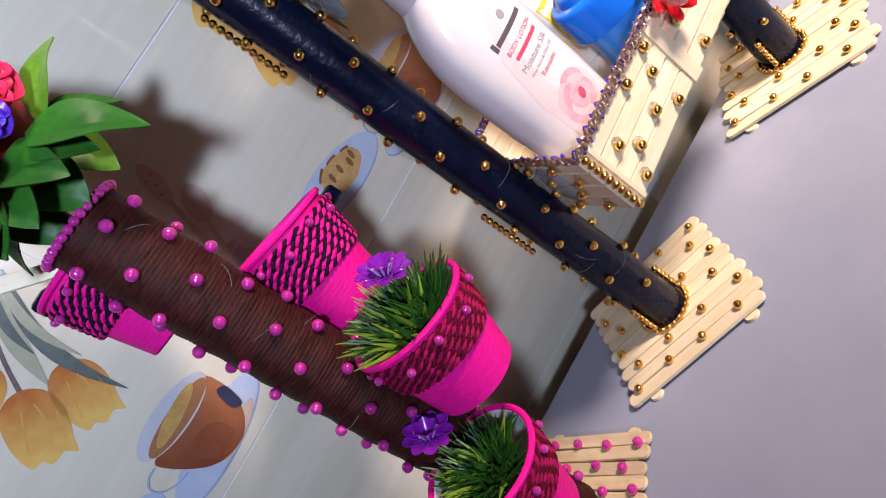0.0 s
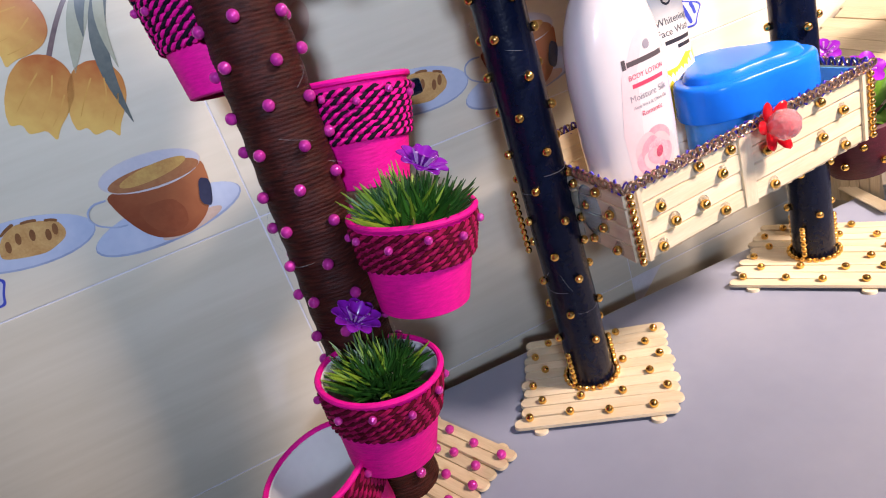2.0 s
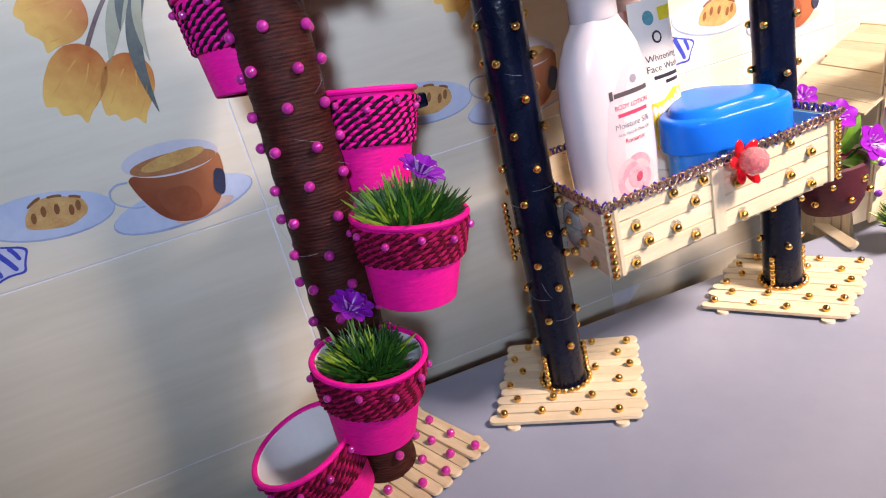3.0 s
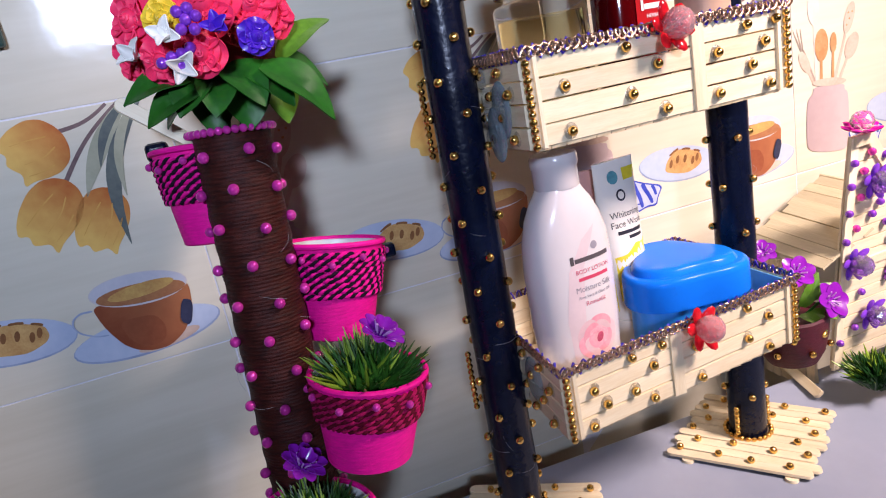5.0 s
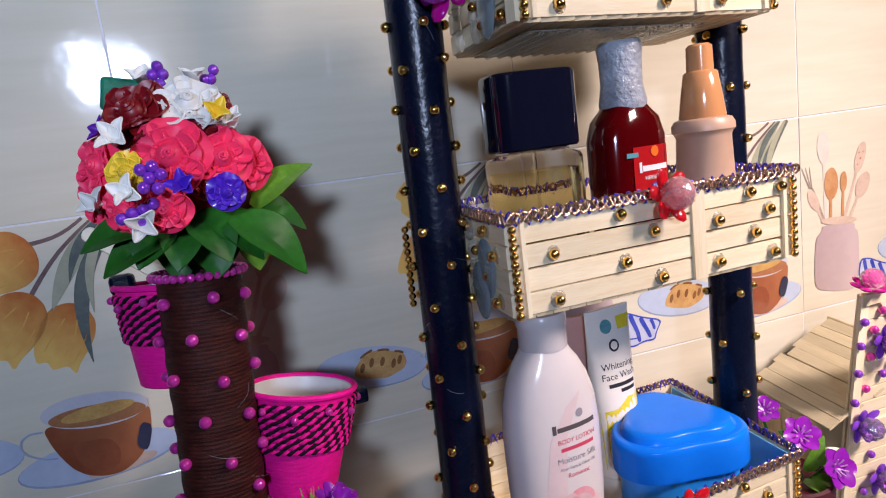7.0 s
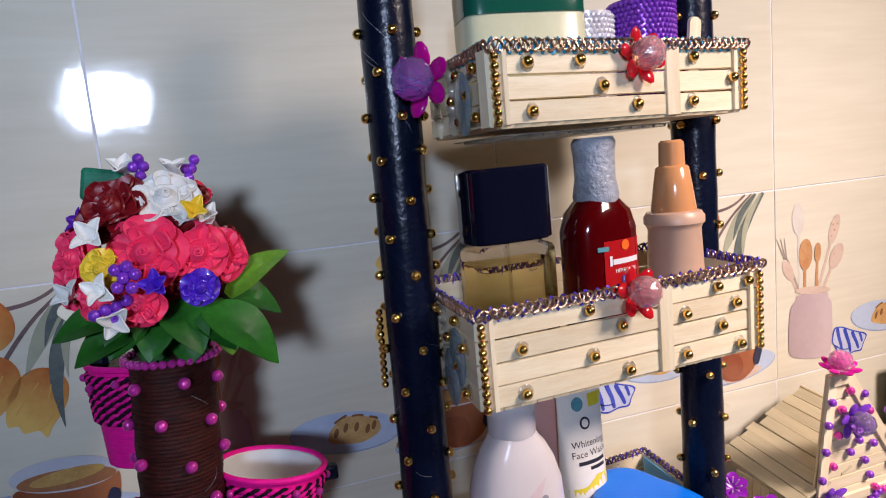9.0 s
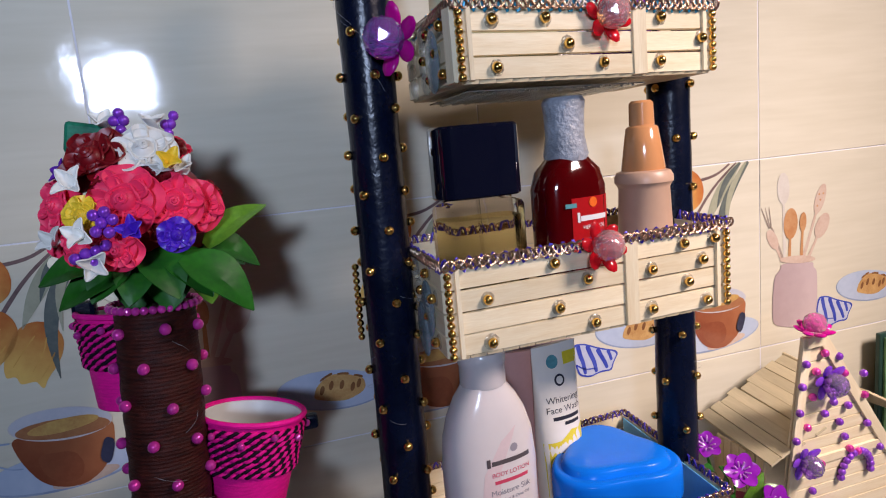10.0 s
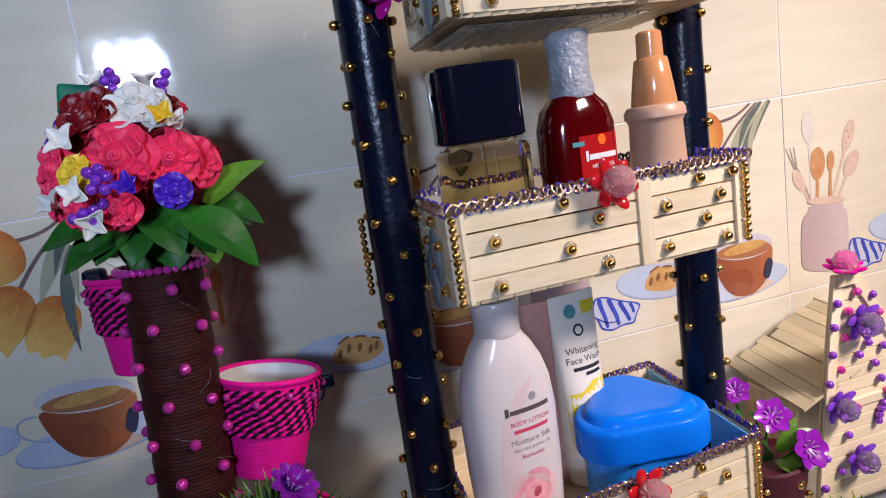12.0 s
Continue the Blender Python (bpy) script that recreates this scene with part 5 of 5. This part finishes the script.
sprig = thing("purple_flower_plant", (0.458, 0.45, 0.11), "purple plastic flowers with small green leaves in a maroon pot", "artificial plant")
for i, (p, f, r) in enumerate((((0.4800, 0.428, 0.124), (0.1, -0.9, 0.4), 0.0155), ((0.4610, 0.440, 0.152), (-0.2, -0.7, 0.6), 0.0140), ((0.4400, 0.452, 0.174), (-0.3, -0.5, 0.8), 0.0115))):
    m = frame_from(p, Vector(f).orthogonal(), f)
    bm = bmesh.new()
    for k in range(6):
        petal_grid(bm, m @ Matrix.Rotation(2 * math.pi * k / 6, 4, "Z") @ Matrix.Rotation(-0.34 - 0.06 * (k % 2), 4, "Y"), r * 0.52, r * 1.08, 0.16, -0.12, 6, 6, 0.30)
    fl = part("flower", thicken(bm, 0.0005), PURPLE_PETAL, sprig, "purple translucent plastic flower")
    tips = bmesh.new()
    for k in range(8):
        a = 2 * math.pi * k / 8
        tube([m @ Vector((0.003 * math.cos(a), 0.003 * math.sin(a), 0.002)), m @ Vector((0.0065 * math.cos(a), 0.0065 * math.sin(a), 0.006))], [0.0005, 0.0007], 5, bm=tips)
    part("flower_centre", tips, surf("lilac_stamen", (0.75, 0.45, 0.85), 0.3, trans=0.2, bump=0), fl)
    part("stem", tube([(0.459, 0.455, 0.095), Vector(p) - Vector(f) * 0.012, Vector(p)], 0.0012, 6), LEAF, sprig)
for a, b in (((0.455, 0.446, 0.115), (0.448, 0.430, 0.140)), ((0.465, 0.442, 0.120), (0.476, 0.432, 0.148)), ((0.462, 0.442, 0.112), (0.470, 0.422, 0.104)), ((0.450, 0.448, 0.120), (0.436, 0.438, 0.126)), ((0.452, 0.450, 0.140), (0.446, 0.440, 0.160)), ((0.470, 0.440, 0.125), (0.492, 0.432, 0.136)), ((0.47, 0.442, 0.11), (0.49, 0.43, 0.106)), ((0.445, 0.452, 0.15), (0.430, 0.446, 0.158))):
    leaf(sprig, a, b, 0.011, LEAF_LIGHT if a[0] > 0.46 else LEAF)
sprout = grass_tuft("grass_sprig", Matrix.Translation((0.530, 0.435, TABLE_Z)), 0.012, 0.030, 9, (0.547, 0.43, 0.030), "small tuft of artificial grass by the stick house")

# the house, its fence and its plants, turned a little and set down on the table
HOUSE_TURN = Matrix.Translation((-0.020, -0.0131, 0.0045)) @ Matrix.Rotation(radians(-1.91), 4, "Z") @ Matrix.Rotation(radians(-1.96), 4, "Y") @ Matrix.Rotation(radians(-2.34), 4, "X") @ Matrix.Scale(1.0156, 4)
for ob in (house, fence, mpot, sprig, sprout):
    ob.matrix_world = HOUSE_TURN @ Matrix.Translation(ob.location)

# a small framed print that hangs on the wall
pic = thing("framed_picture", (-0.12, 0.547, 0.447), "small green and blue framed picture hung on the tiles", "picture")
part("picture_frame", slab(0.075, 0.008, 0.040, 0.002, at=(-0.1215, 0.5452, 0.4660)), surf("dark_green_frame", (0.02, 0.06, 0.05), 0.35, var=0.1, bump=0.05), pic)
part("picture_print", slab(0.069, 0.002, 0.034, 0.0004, at=(-0.1215, 0.5408, 0.4660)), surf("blue_green_print", (0.10, 0.42, 0.30), 0.3, var=0.5, scale=30, bump=0.0, second=(0.05, 0.22, 0.50)), pic)

# ---- wall tiles with their printed breakfast scene ----
TW, TH, JT = 0.30, 0.20, 0.0012
tile_me = mesh_of("tile", slab(TW - JT, 0.0075, TH - JT, 0.0005, 2), TILE)


def ink(name, base, second=None, var=0.15, scale=40):
    return surf(name, base, 0.10, var=var, scale=scale, bump=0.0, second=second, rnd=0.0)


P_CREASE = ink("print_tulip_crease", (0.56, 0.29, 0.07), (0.64, 0.36, 0.10), scale=60)
P_STEM = ink("print_stem", (0.13, 0.085, 0.085), (0.22, 0.15, 0.14))
P_BLADE = ink("print_blade", (0.085, 0.105, 0.105), (0.15, 0.17, 0.15))
P_BLADE2 = ink("print_blade_pale", (0.30, 0.31, 0.22), (0.38, 0.38, 0.28))
P_CHINA = ink("print_china", (0.37, 0.45, 0.60), (0.46, 0.53, 0.66), scale=25)
P_CHINA2 = ink("print_china_rim", (0.22, 0.28, 0.42), (0.34, 0.41, 0.56), scale=25)
P_TEADARK = ink("print_tea_dark", (0.23, 0.068, 0.034), (0.27, 0.085, 0.040), scale=60)
P_TEATOP = ink("print_tea_top", (0.30, 0.12, 0.06), (0.38, 0.18, 0.08), scale=60)
P_LEMON = ink("print_lemon", (0.54, 0.35, 0.11), (0.42, 0.22, 0.08), scale=110)
P_GLASS = ink("print_glass", (0.43, 0.45, 0.52), (0.50, 0.51, 0.56), scale=60)
P_GLINT = ink("print_glass_rim", (0.56, 0.54, 0.56), (0.48, 0.44, 0.45), scale=90)
P_BAG = ink("print_tea_bag", (0.040, 0.045, 0.085))
P_PASTRY = ink("print_pastry", (0.58, 0.37, 0.15), (0.42, 0.22, 0.08), scale=110)
P_CRUST = ink("print_crust", (0.17, 0.075, 0.035), (0.26, 0.12, 0.05), scale=110)
P_SPOON = ink("print_wooden_spoon", (0.44, 0.21, 0.09), (0.52, 0.30, 0.15), scale=60)
P_SPOON2 = ink("print_pale_spoon", (0.50, 0.37, 0.30), (0.58, 0.46, 0.38), scale=60)
P_SPOON3 = ink("print_white_spoon", (0.60, 0.57, 0.52), (0.54, 0.50, 0.45), scale=60)
P_FORK = ink("print_fork", (0.30, 0.24, 0.20), (0.42, 0.35, 0.30), scale=60)
P_NAP = ink("print_napkin_white", (0.50, 0.53, 0.66), (0.40, 0.44, 0.60), scale=60)
P_NAPB = ink("print_napkin_blue", (0.035, 0.055, 0.36), (0.07, 0.10, 0.46), scale=60)


def grad_ink(name, a, b, c0, c1):
    """A printed colour that runs from c0 at a to c1 at b (tile coordinates), mottled like ink."""
    m = ink(name, c0)
    nt = m.node_tree
    L = nt.links.new
    tc = nt.nodes.new("ShaderNodeTexCoord")
    d = Vector((b[0] - a[0], 0, b[1] - a[1]))
    off = nt.nodes.new("ShaderNodeVectorMath")
    off.operation = "SUBTRACT"
    off.inputs[1].default_value = (a[0] - TW / 2, 0, a[1] - TH / 2)
    dot = nt.nodes.new("ShaderNodeVectorMath")
    dot.operation = "DOT_PRODUCT"
    dot.inputs[1].default_value = d / d.length_squared
    nz = nt.nodes.new("ShaderNodeTexNoise")
    nz.inputs["Scale"].default_value, nz.inputs["Detail"].default_value = 110, 4
    add = nt.nodes.new("ShaderNodeMath")
    add.operation = "MULTIPLY_ADD"
    add.inputs[1].default_value = 0.5
    sub = nt.nodes.new("ShaderNodeMath")
    sub.operation = "ADD"
    sub.inputs[1].default_value = -0.25
    mix = nt.nodes.new("ShaderNodeMix")
    mix.data_type, mix.clamp_factor = "RGBA", True
    mix.inputs[6].default_value, mix.inputs[7].default_value = (*c0, 1), (*c1, 1)
    L(tc.outputs["Object"], off.inputs[0])
    L(off.outputs[0], dot.inputs[0])
    L(tc.outputs["Object"], nz.inputs["Vector"])
    L(nz.outputs["Fac"], add.inputs[0])
    L(dot.outputs["Value"], add.inputs[2])
    L(add.outputs[0], sub.inputs[0])
    L(sub.outputs[0], mix.inputs[0])
    L(mix.outputs[2], nt.nodes["Principled BSDF"].inputs["Base Color"])
    return m


def flat_print(outline, level):
    """A flat printed shape in tile coordinates (x from the left joint, z from the lower joint)."""
    for _ in range(2 if len(outline) < 22 else 0):
        outline = [q for (ax, az), (bx, bz) in zip(outline, outline[1:] + outline[:1])
                   for q in ((0.8 * ax + 0.2 * bx, 0.8 * az + 0.2 * bz), (0.2 * ax + 0.8 * bx, 0.2 * az + 0.8 * bz))]
    bm = bmesh.new()
    y = -0.00375 - 0.00016 * (level + 1)
    f = bm.faces.new([bm.verts.new((x - TW / 2, y, z - TH / 2)) for x, z in outline])
    if f.normal.y > 0:
        f.normal_flip()
    bm.normal_update()
    if bm.faces and list(bm.faces)[0].normal.y > 0:
        bmesh.ops.reverse_faces(bm, faces=list(bm.faces))
    return bm


def oval(cx, cz, a, b, tilt=0.0, n=32, a0=0.0, a1=360.0):
    t = radians(tilt)
    out = []
    for i in range(n):
        k = radians(a0 + (a1 - a0) * i / (n if a1 - a0 >= 360 else n - 1))
        x, z = a * math.cos(k), b * math.sin(k)
        out.append((cx + x * math.cos(t) - z * math.sin(t), cz + x * math.sin(t) + z * math.cos(t)))
    return out


def ribbon(pts, w0, w1):
    left, right = [], []
    n = len(pts)
    for i, (x, z) in enumerate(pts):
        ax, az = pts[max(i - 1, 0)]
        bx, bz = pts[min(i + 1, n - 1)]
        d = math.hypot(bx - ax, bz - az)
        nx, nz = -(bz - az) / d, (bx - ax) / d
        w = (w0 + (w1 - w0) * i / (n - 1)) / 2
        left.append((x + nx * w, z + nz * w))
        right.append((x - nx * w, z - nz * w))
    return left + right[::-1]


def curve(a, b, bow, n=10):
    (ax, az), (bx, bz) = a, b
    d = (bx - ax, bz - az)
    return [(ax + d[0] * i / n - d[1] * bow * math.sin(math.pi * i / n), az + d[1] * i / n + d[0] * bow * math.sin(math.pi * i / n)) for i in range(n + 1)]


def blade(a, b, bow, w):
    pts = curve(a, b, bow, 14)
    left, right = [], []
    for i, (x, z) in enumerate(pts):
        ax, az = pts[max(i - 1, 0)]
        bx, bz = pts[min(i + 1, 14)]
        d = math.hypot(bx - ax, bz - az)
        nx, nz = -(bz - az) / d, (bx - ax) / d
        h = w * math.sin(math.pi * (0.08 + 0.92 * i / 14)) / 2 + 0.0003
        left.append((x + nx * h, z + nz * h))
        right.append((x - nx * h, z - nz * h))
    return left + right[::-1]


def tulip(base, tip, w):
    """The head of a tulip from its stem end to its petal tips: outline and two inner petals."""
    bx, bz = base
    dx, dz = tip[0] - bx, tip[1] - bz
    ln = math.hypot(dx, dz)
    ux, uz = dx / ln, dz / ln
    sx, sz = -uz, ux

    def at(v, u):
        return (bx + ux * ln * v + sx * u * w, bz + uz * ln * v + sz * u * w)

    head = [at(v, u) for v, u in ((0, 0), (0.04, 0.22), (0.16, 0.42), (0.38, 0.52), (0.62, 0.50), (0.82, 0.44), (1.0, 0.46), (0.90, 0.25), (0.97, 0.12), (1.02, 0.0), (0.92, -0.14), (1.0, -0.30), (0.86, -0.42), (0.66, -0.50), (0.38, -0.52), (0.16, -0.42), (0.04, -0.22))]
    creases = [[at(v, u) for v, u in line] for line in (((0.22, 0.10), (0.45, 0.17), (0.78, 0.12)), ((0.25, -0.12), (0.5, -0.20), (0.80, -0.26)), ((0.40, 0.36), (0.62, 0.37), (0.84, 0.32)))]
    return head, creases


shapes = []
for i, (base, tip, w) in enumerate((((0.2305, 0.183), (0.190, 0.1695), 0.040), ((0.2235, 0.1515), (0.1885, 0.1115), 0.0370), ((0.2490, 0.1400), (0.2245, 0.0970), 0.0345))):
    head, creases = tulip(base, tip, w)
    shapes.append(("printed_tulip", head, 1, grad_ink("print_tulip_%s" % "abc"[i], base, tip, (0.44, 0.12, 0.035), (0.74, 0.47, 0.13))))
    for line in creases:
        shapes.append(("printed_crease", ribbon(line, 0.0012, 0.0004), 2, P_CREASE))
P_TEA = grad_ink("print_tea_run", (0.276, 0.050), (0.228, 0.014), (0.36, 0.135, 0.060), (0.22, 0.060, 0.030))
P_JAR = grad_ink("print_jar_run", (0.070, 0.05), (0.018, 0.05), (0.50, 0.40, 0.41), (0.37, 0.28, 0.29))
shapes += [
    ("printed_stem", ribbon(curve((0.228, 0.186), (0.263, 0.1990), -0.08), 0.0030, 0.0022), 0, P_STEM),
    ("printed_stem", ribbon(curve((0.222, 0.151), (0.271, 0.1990), 0.05), 0.0032, 0.0022), 0, P_STEM),
    ("printed_stem", ribbon(curve((0.250, 0.139), (0.284, 0.1990), 0.06), 0.0030, 0.0022), 0, P_STEM),
    ("printed_blade", blade((0.275, 0.1988), (0.232, 0.137), -0.05, 0.012), 1, P_BLADE2),
    ("printed_blade", blade((0.276, 0.1988), (0.247, 0.156), -0.10, 0.006), 2, P_BLADE),
    ("printed_blade", blade((0.2855, 0.1988), (0.2505, 0.096), -0.13, 0.010), 2, P_BLADE),
    ("printed_blade", blade((0.2825, 0.1988), (0.2580, 0.132), -0.11, 0.006), 3, P_BLADE2),
    ("printed_plate", oval(0.1490, 0.0455, 0.0465, 0.0178, -7), 0, P_CHINA2), ("printed_plate_well", oval(0.1492, 0.0462, 0.0458, 0.0170, -7), 1, P_CHINA),
    ("printed_pastry", [(0.1320, 0.0405), (0.1345, 0.0490), (0.1400, 0.0550), (0.1500, 0.0600), (0.1640, 0.0570), (0.1760, 0.0520), (0.1775, 0.0440), (0.1740, 0.0390), (0.1600, 0.0340), (0.1450, 0.0365)], 2, P_PASTRY),
    ("printed_saucer", oval(0.2420, 0.0243, 0.0550, 0.0162, 3), 2, P_CHINA2), ("printed_saucer_well", oval(0.2420, 0.0252, 0.0540, 0.0152, 3), 3, P_CHINA),
    ("printed_reflection", oval(0.2550, 0.0155, 0.0240, 0.0052, 8), 4, P_SPOON2),
    ("printed_handle", ribbon([(0.2095, 0.0530), (0.2010, 0.0535), (0.1950, 0.0500), (0.1935, 0.0440), (0.1970, 0.0380), (0.2070, 0.0325), (0.2150, 0.0315)], 0.0016, 0.0012), 5, P_CHINA2),
    ("printed_cup", [(0.2095, 0.0560), (0.2125, 0.0420), (0.2170, 0.0310), (0.2230, 0.0205), (0.2310, 0.0135), (0.2420, 0.0100), (0.2540, 0.0100), (0.2660, 0.0170), (0.2740, 0.0270), (0.2790, 0.0400), (0.2805, 0.0580), (0.2600, 0.0560), (0.2300, 0.0560)], 5, P_TEA),
    ("printed_tea_shade", [(0.2240, 0.0400), (0.2500, 0.0390), (0.2560, 0.0270), (0.2520, 0.0150), (0.2380, 0.0140), (0.2280, 0.0230)], 6, P_TEADARK),
    ("printed_cup_rim", oval(0.2450, 0.0612, 0.0352, 0.0130, -4), 7, P_GLINT), ("printed_cup_inside", oval(0.2450, 0.0616, 0.0342, 0.0121, -4), 8, P_GLASS),
    ("printed_tea_top", oval(0.2460, 0.0575, 0.0320, 0.0078, -3), 9, P_TEATOP), ("printed_lemon", oval(0.2465, 0.0600, 0.0245, 0.0052, 4), 10, P_LEMON),
    ("printed_tea_bag", [(0.2725, 0.0455), (0.2800, 0.0412), (0.2735, 0.0215), (0.2662, 0.0275)], 11, P_BAG),
    ("printed_jar", [(0.0270, 0.0880), (0.0710, 0.0840), (0.0700, 0.0785), (0.0755, 0.0740), (0.0765, 0.0450), (0.0735, 0.0160), (0.0680, 0.0125), (0.0450, 0.0145), (0.0220, 0.0200), (0.0155, 0.0260), (0.0155, 0.0500), (0.0180, 0.0755), (0.0260, 0.0815)], 3, P_JAR),
    ("printed_jar_rim", oval(0.0490, 0.0895, 0.0240, 0.0042, -6), 4, P_SPOON2),
    ("printed_napkin_edge", [(0.0780, 0.0440), (0.0910, 0.0430), (0.1060, 0.0360), (0.1285, 0.0290), (0.1215, 0.0180), (0.1190, 0.0100), (0.1070, 0.0110), (0.0950, 0.0075), (0.0830, 0.0115), (0.0800, 0.0220), (0.0745, 0.0270)], 2, P_NAPB),
    ("printed_napkin", [(0.0795, 0.0425), (0.0905, 0.0415), (0.1055, 0.0347), (0.1262, 0.0280), (0.1202, 0.0185), (0.1178, 0.0118), (0.1072, 0.0126), (0.0952, 0.0093), (0.0845, 0.0128), (0.0815, 0.0225), (0.0762, 0.0272)], 3, P_NAP)]
for x, z in ((0.1400, 0.0470), (0.1480, 0.0500), (0.1570, 0.0490), (0.1660, 0.0455), (0.1715, 0.0475)):
    shapes.append(("printed_crust", oval(x, z, 0.0042, 0.0019, 72, 14), 3, P_CRUST))
for a, b in (((0.1390, 0.0555), (0.1500, 0.0605)), ((0.1540, 0.0590), (0.1640, 0.0575)), ((0.1680, 0.0555), (0.1755, 0.0525))):
    shapes.append(("printed_crust", ribbon([a, ((a[0] + b[0]) / 2, (a[1] + b[1]) / 2 + 0.0006), b], 0.0018, 0.0022), 3, P_CRUST))
for pts, w0, w1 in (([(0.0830, 0.0425), (0.0850, 0.0320), (0.0880, 0.0240), (0.0900, 0.0120)], 0.0048, 0.0036), ([(0.0930, 0.0405), (0.0960, 0.0320), (0.1000, 0.0230), (0.1020, 0.0120)], 0.0050, 0.0038),
                    ([(0.1040, 0.0355), (0.1070, 0.0290), (0.1110, 0.0215), (0.1140, 0.0140)], 0.0048, 0.0036), ([(0.1150, 0.0320), (0.1175, 0.0270), (0.1190, 0.0210)], 0.0036, 0.0030), ([(0.0790, 0.0240), (0.0890, 0.0170), (0.1010, 0.0160)], 0.0016, 0.0012)):
    shapes.append(("printed_stripe", ribbon(pts, w0, w1), 4, P_NAPB))
for base, head, length, width, mat in (((0.032, 0.092), (0.0300, 0.1670), 0.0165, 0.0080, P_SPOON3), ((0.057, 0.090), (0.0790, 0.1510), 0.0165, 0.0066, P_SPOON2), ((0.063, 0.088), (0.0820, 0.1220), 0.0145, 0.0085, P_SPOON2),
                                       ((0.054, 0.089), (0.0560, 0.1290), 0.0105, 0.0045, P_SPOON), ((0.029, 0.091), (0.0160, 0.1150), 0.0120, 0.0060, P_SPOON2), ((0.038, 0.088), (0.0395, 0.1290), 0.0165, 0.0092, P_SPOON)):
    lv = 1 if mat != P_SPOON else 2
    shapes.append(("printed_handle", ribbon([base, ((base[0] + head[0]) / 2, (base[1] + head[1]) / 2), head], 0.0042, 0.0026), lv, mat))
    shapes.append(("printed_spoon", oval(*head, length, width, math.degrees(math.atan2(head[1] - base[1], head[0] - base[0])), 24), lv + 1, mat))
for x, z in ((0.0750, 0.1440), (0.0790, 0.1500), (0.0775, 0.1560), (0.0830, 0.1565)):
    shapes.append(("printed_hole", oval(x, z, 0.0011, 0.0011, 0, 10), 3, P_SPOON))
shapes.append(("printed_handle", ribbon([(0.0310, 0.0890), (0.0220, 0.1120), (0.0150, 0.1280)], 0.0030, 0.0022), 1, P_FORK))
for dx in (-0.0115, -0.0065, -0.0015):
    shapes.append(("printed_tine", ribbon([(0.0150 + dx * 0.3, 0.1270), (0.0130 + dx, 0.1500)], 0.0014, 0.0009), 2, P_FORK))
print_meshes = [(name, mesh_of(name, flat_print(o, lv), mat, smooth=False)) for name, o, lv, mat in shapes]
for ix in range(-3, 5):
    for iz in range(-3, 6):
        tl = piece("tile", tile_me, wall, Matrix.Translation((ix * TW + TW / 2, WALL_Y + 0.00375, iz * TH + TH / 2)) @ Matrix.Rotation(rng.uniform(-0.004, 0.004), 4, "X") @ Matrix.Rotation(rng.uniform(-0.004, 0.004), 4, "Z"))
        if iz == 1 and -2 <= ix <= 3:
            for name, me in print_meshes:
                piece(name, me, tl, Matrix())
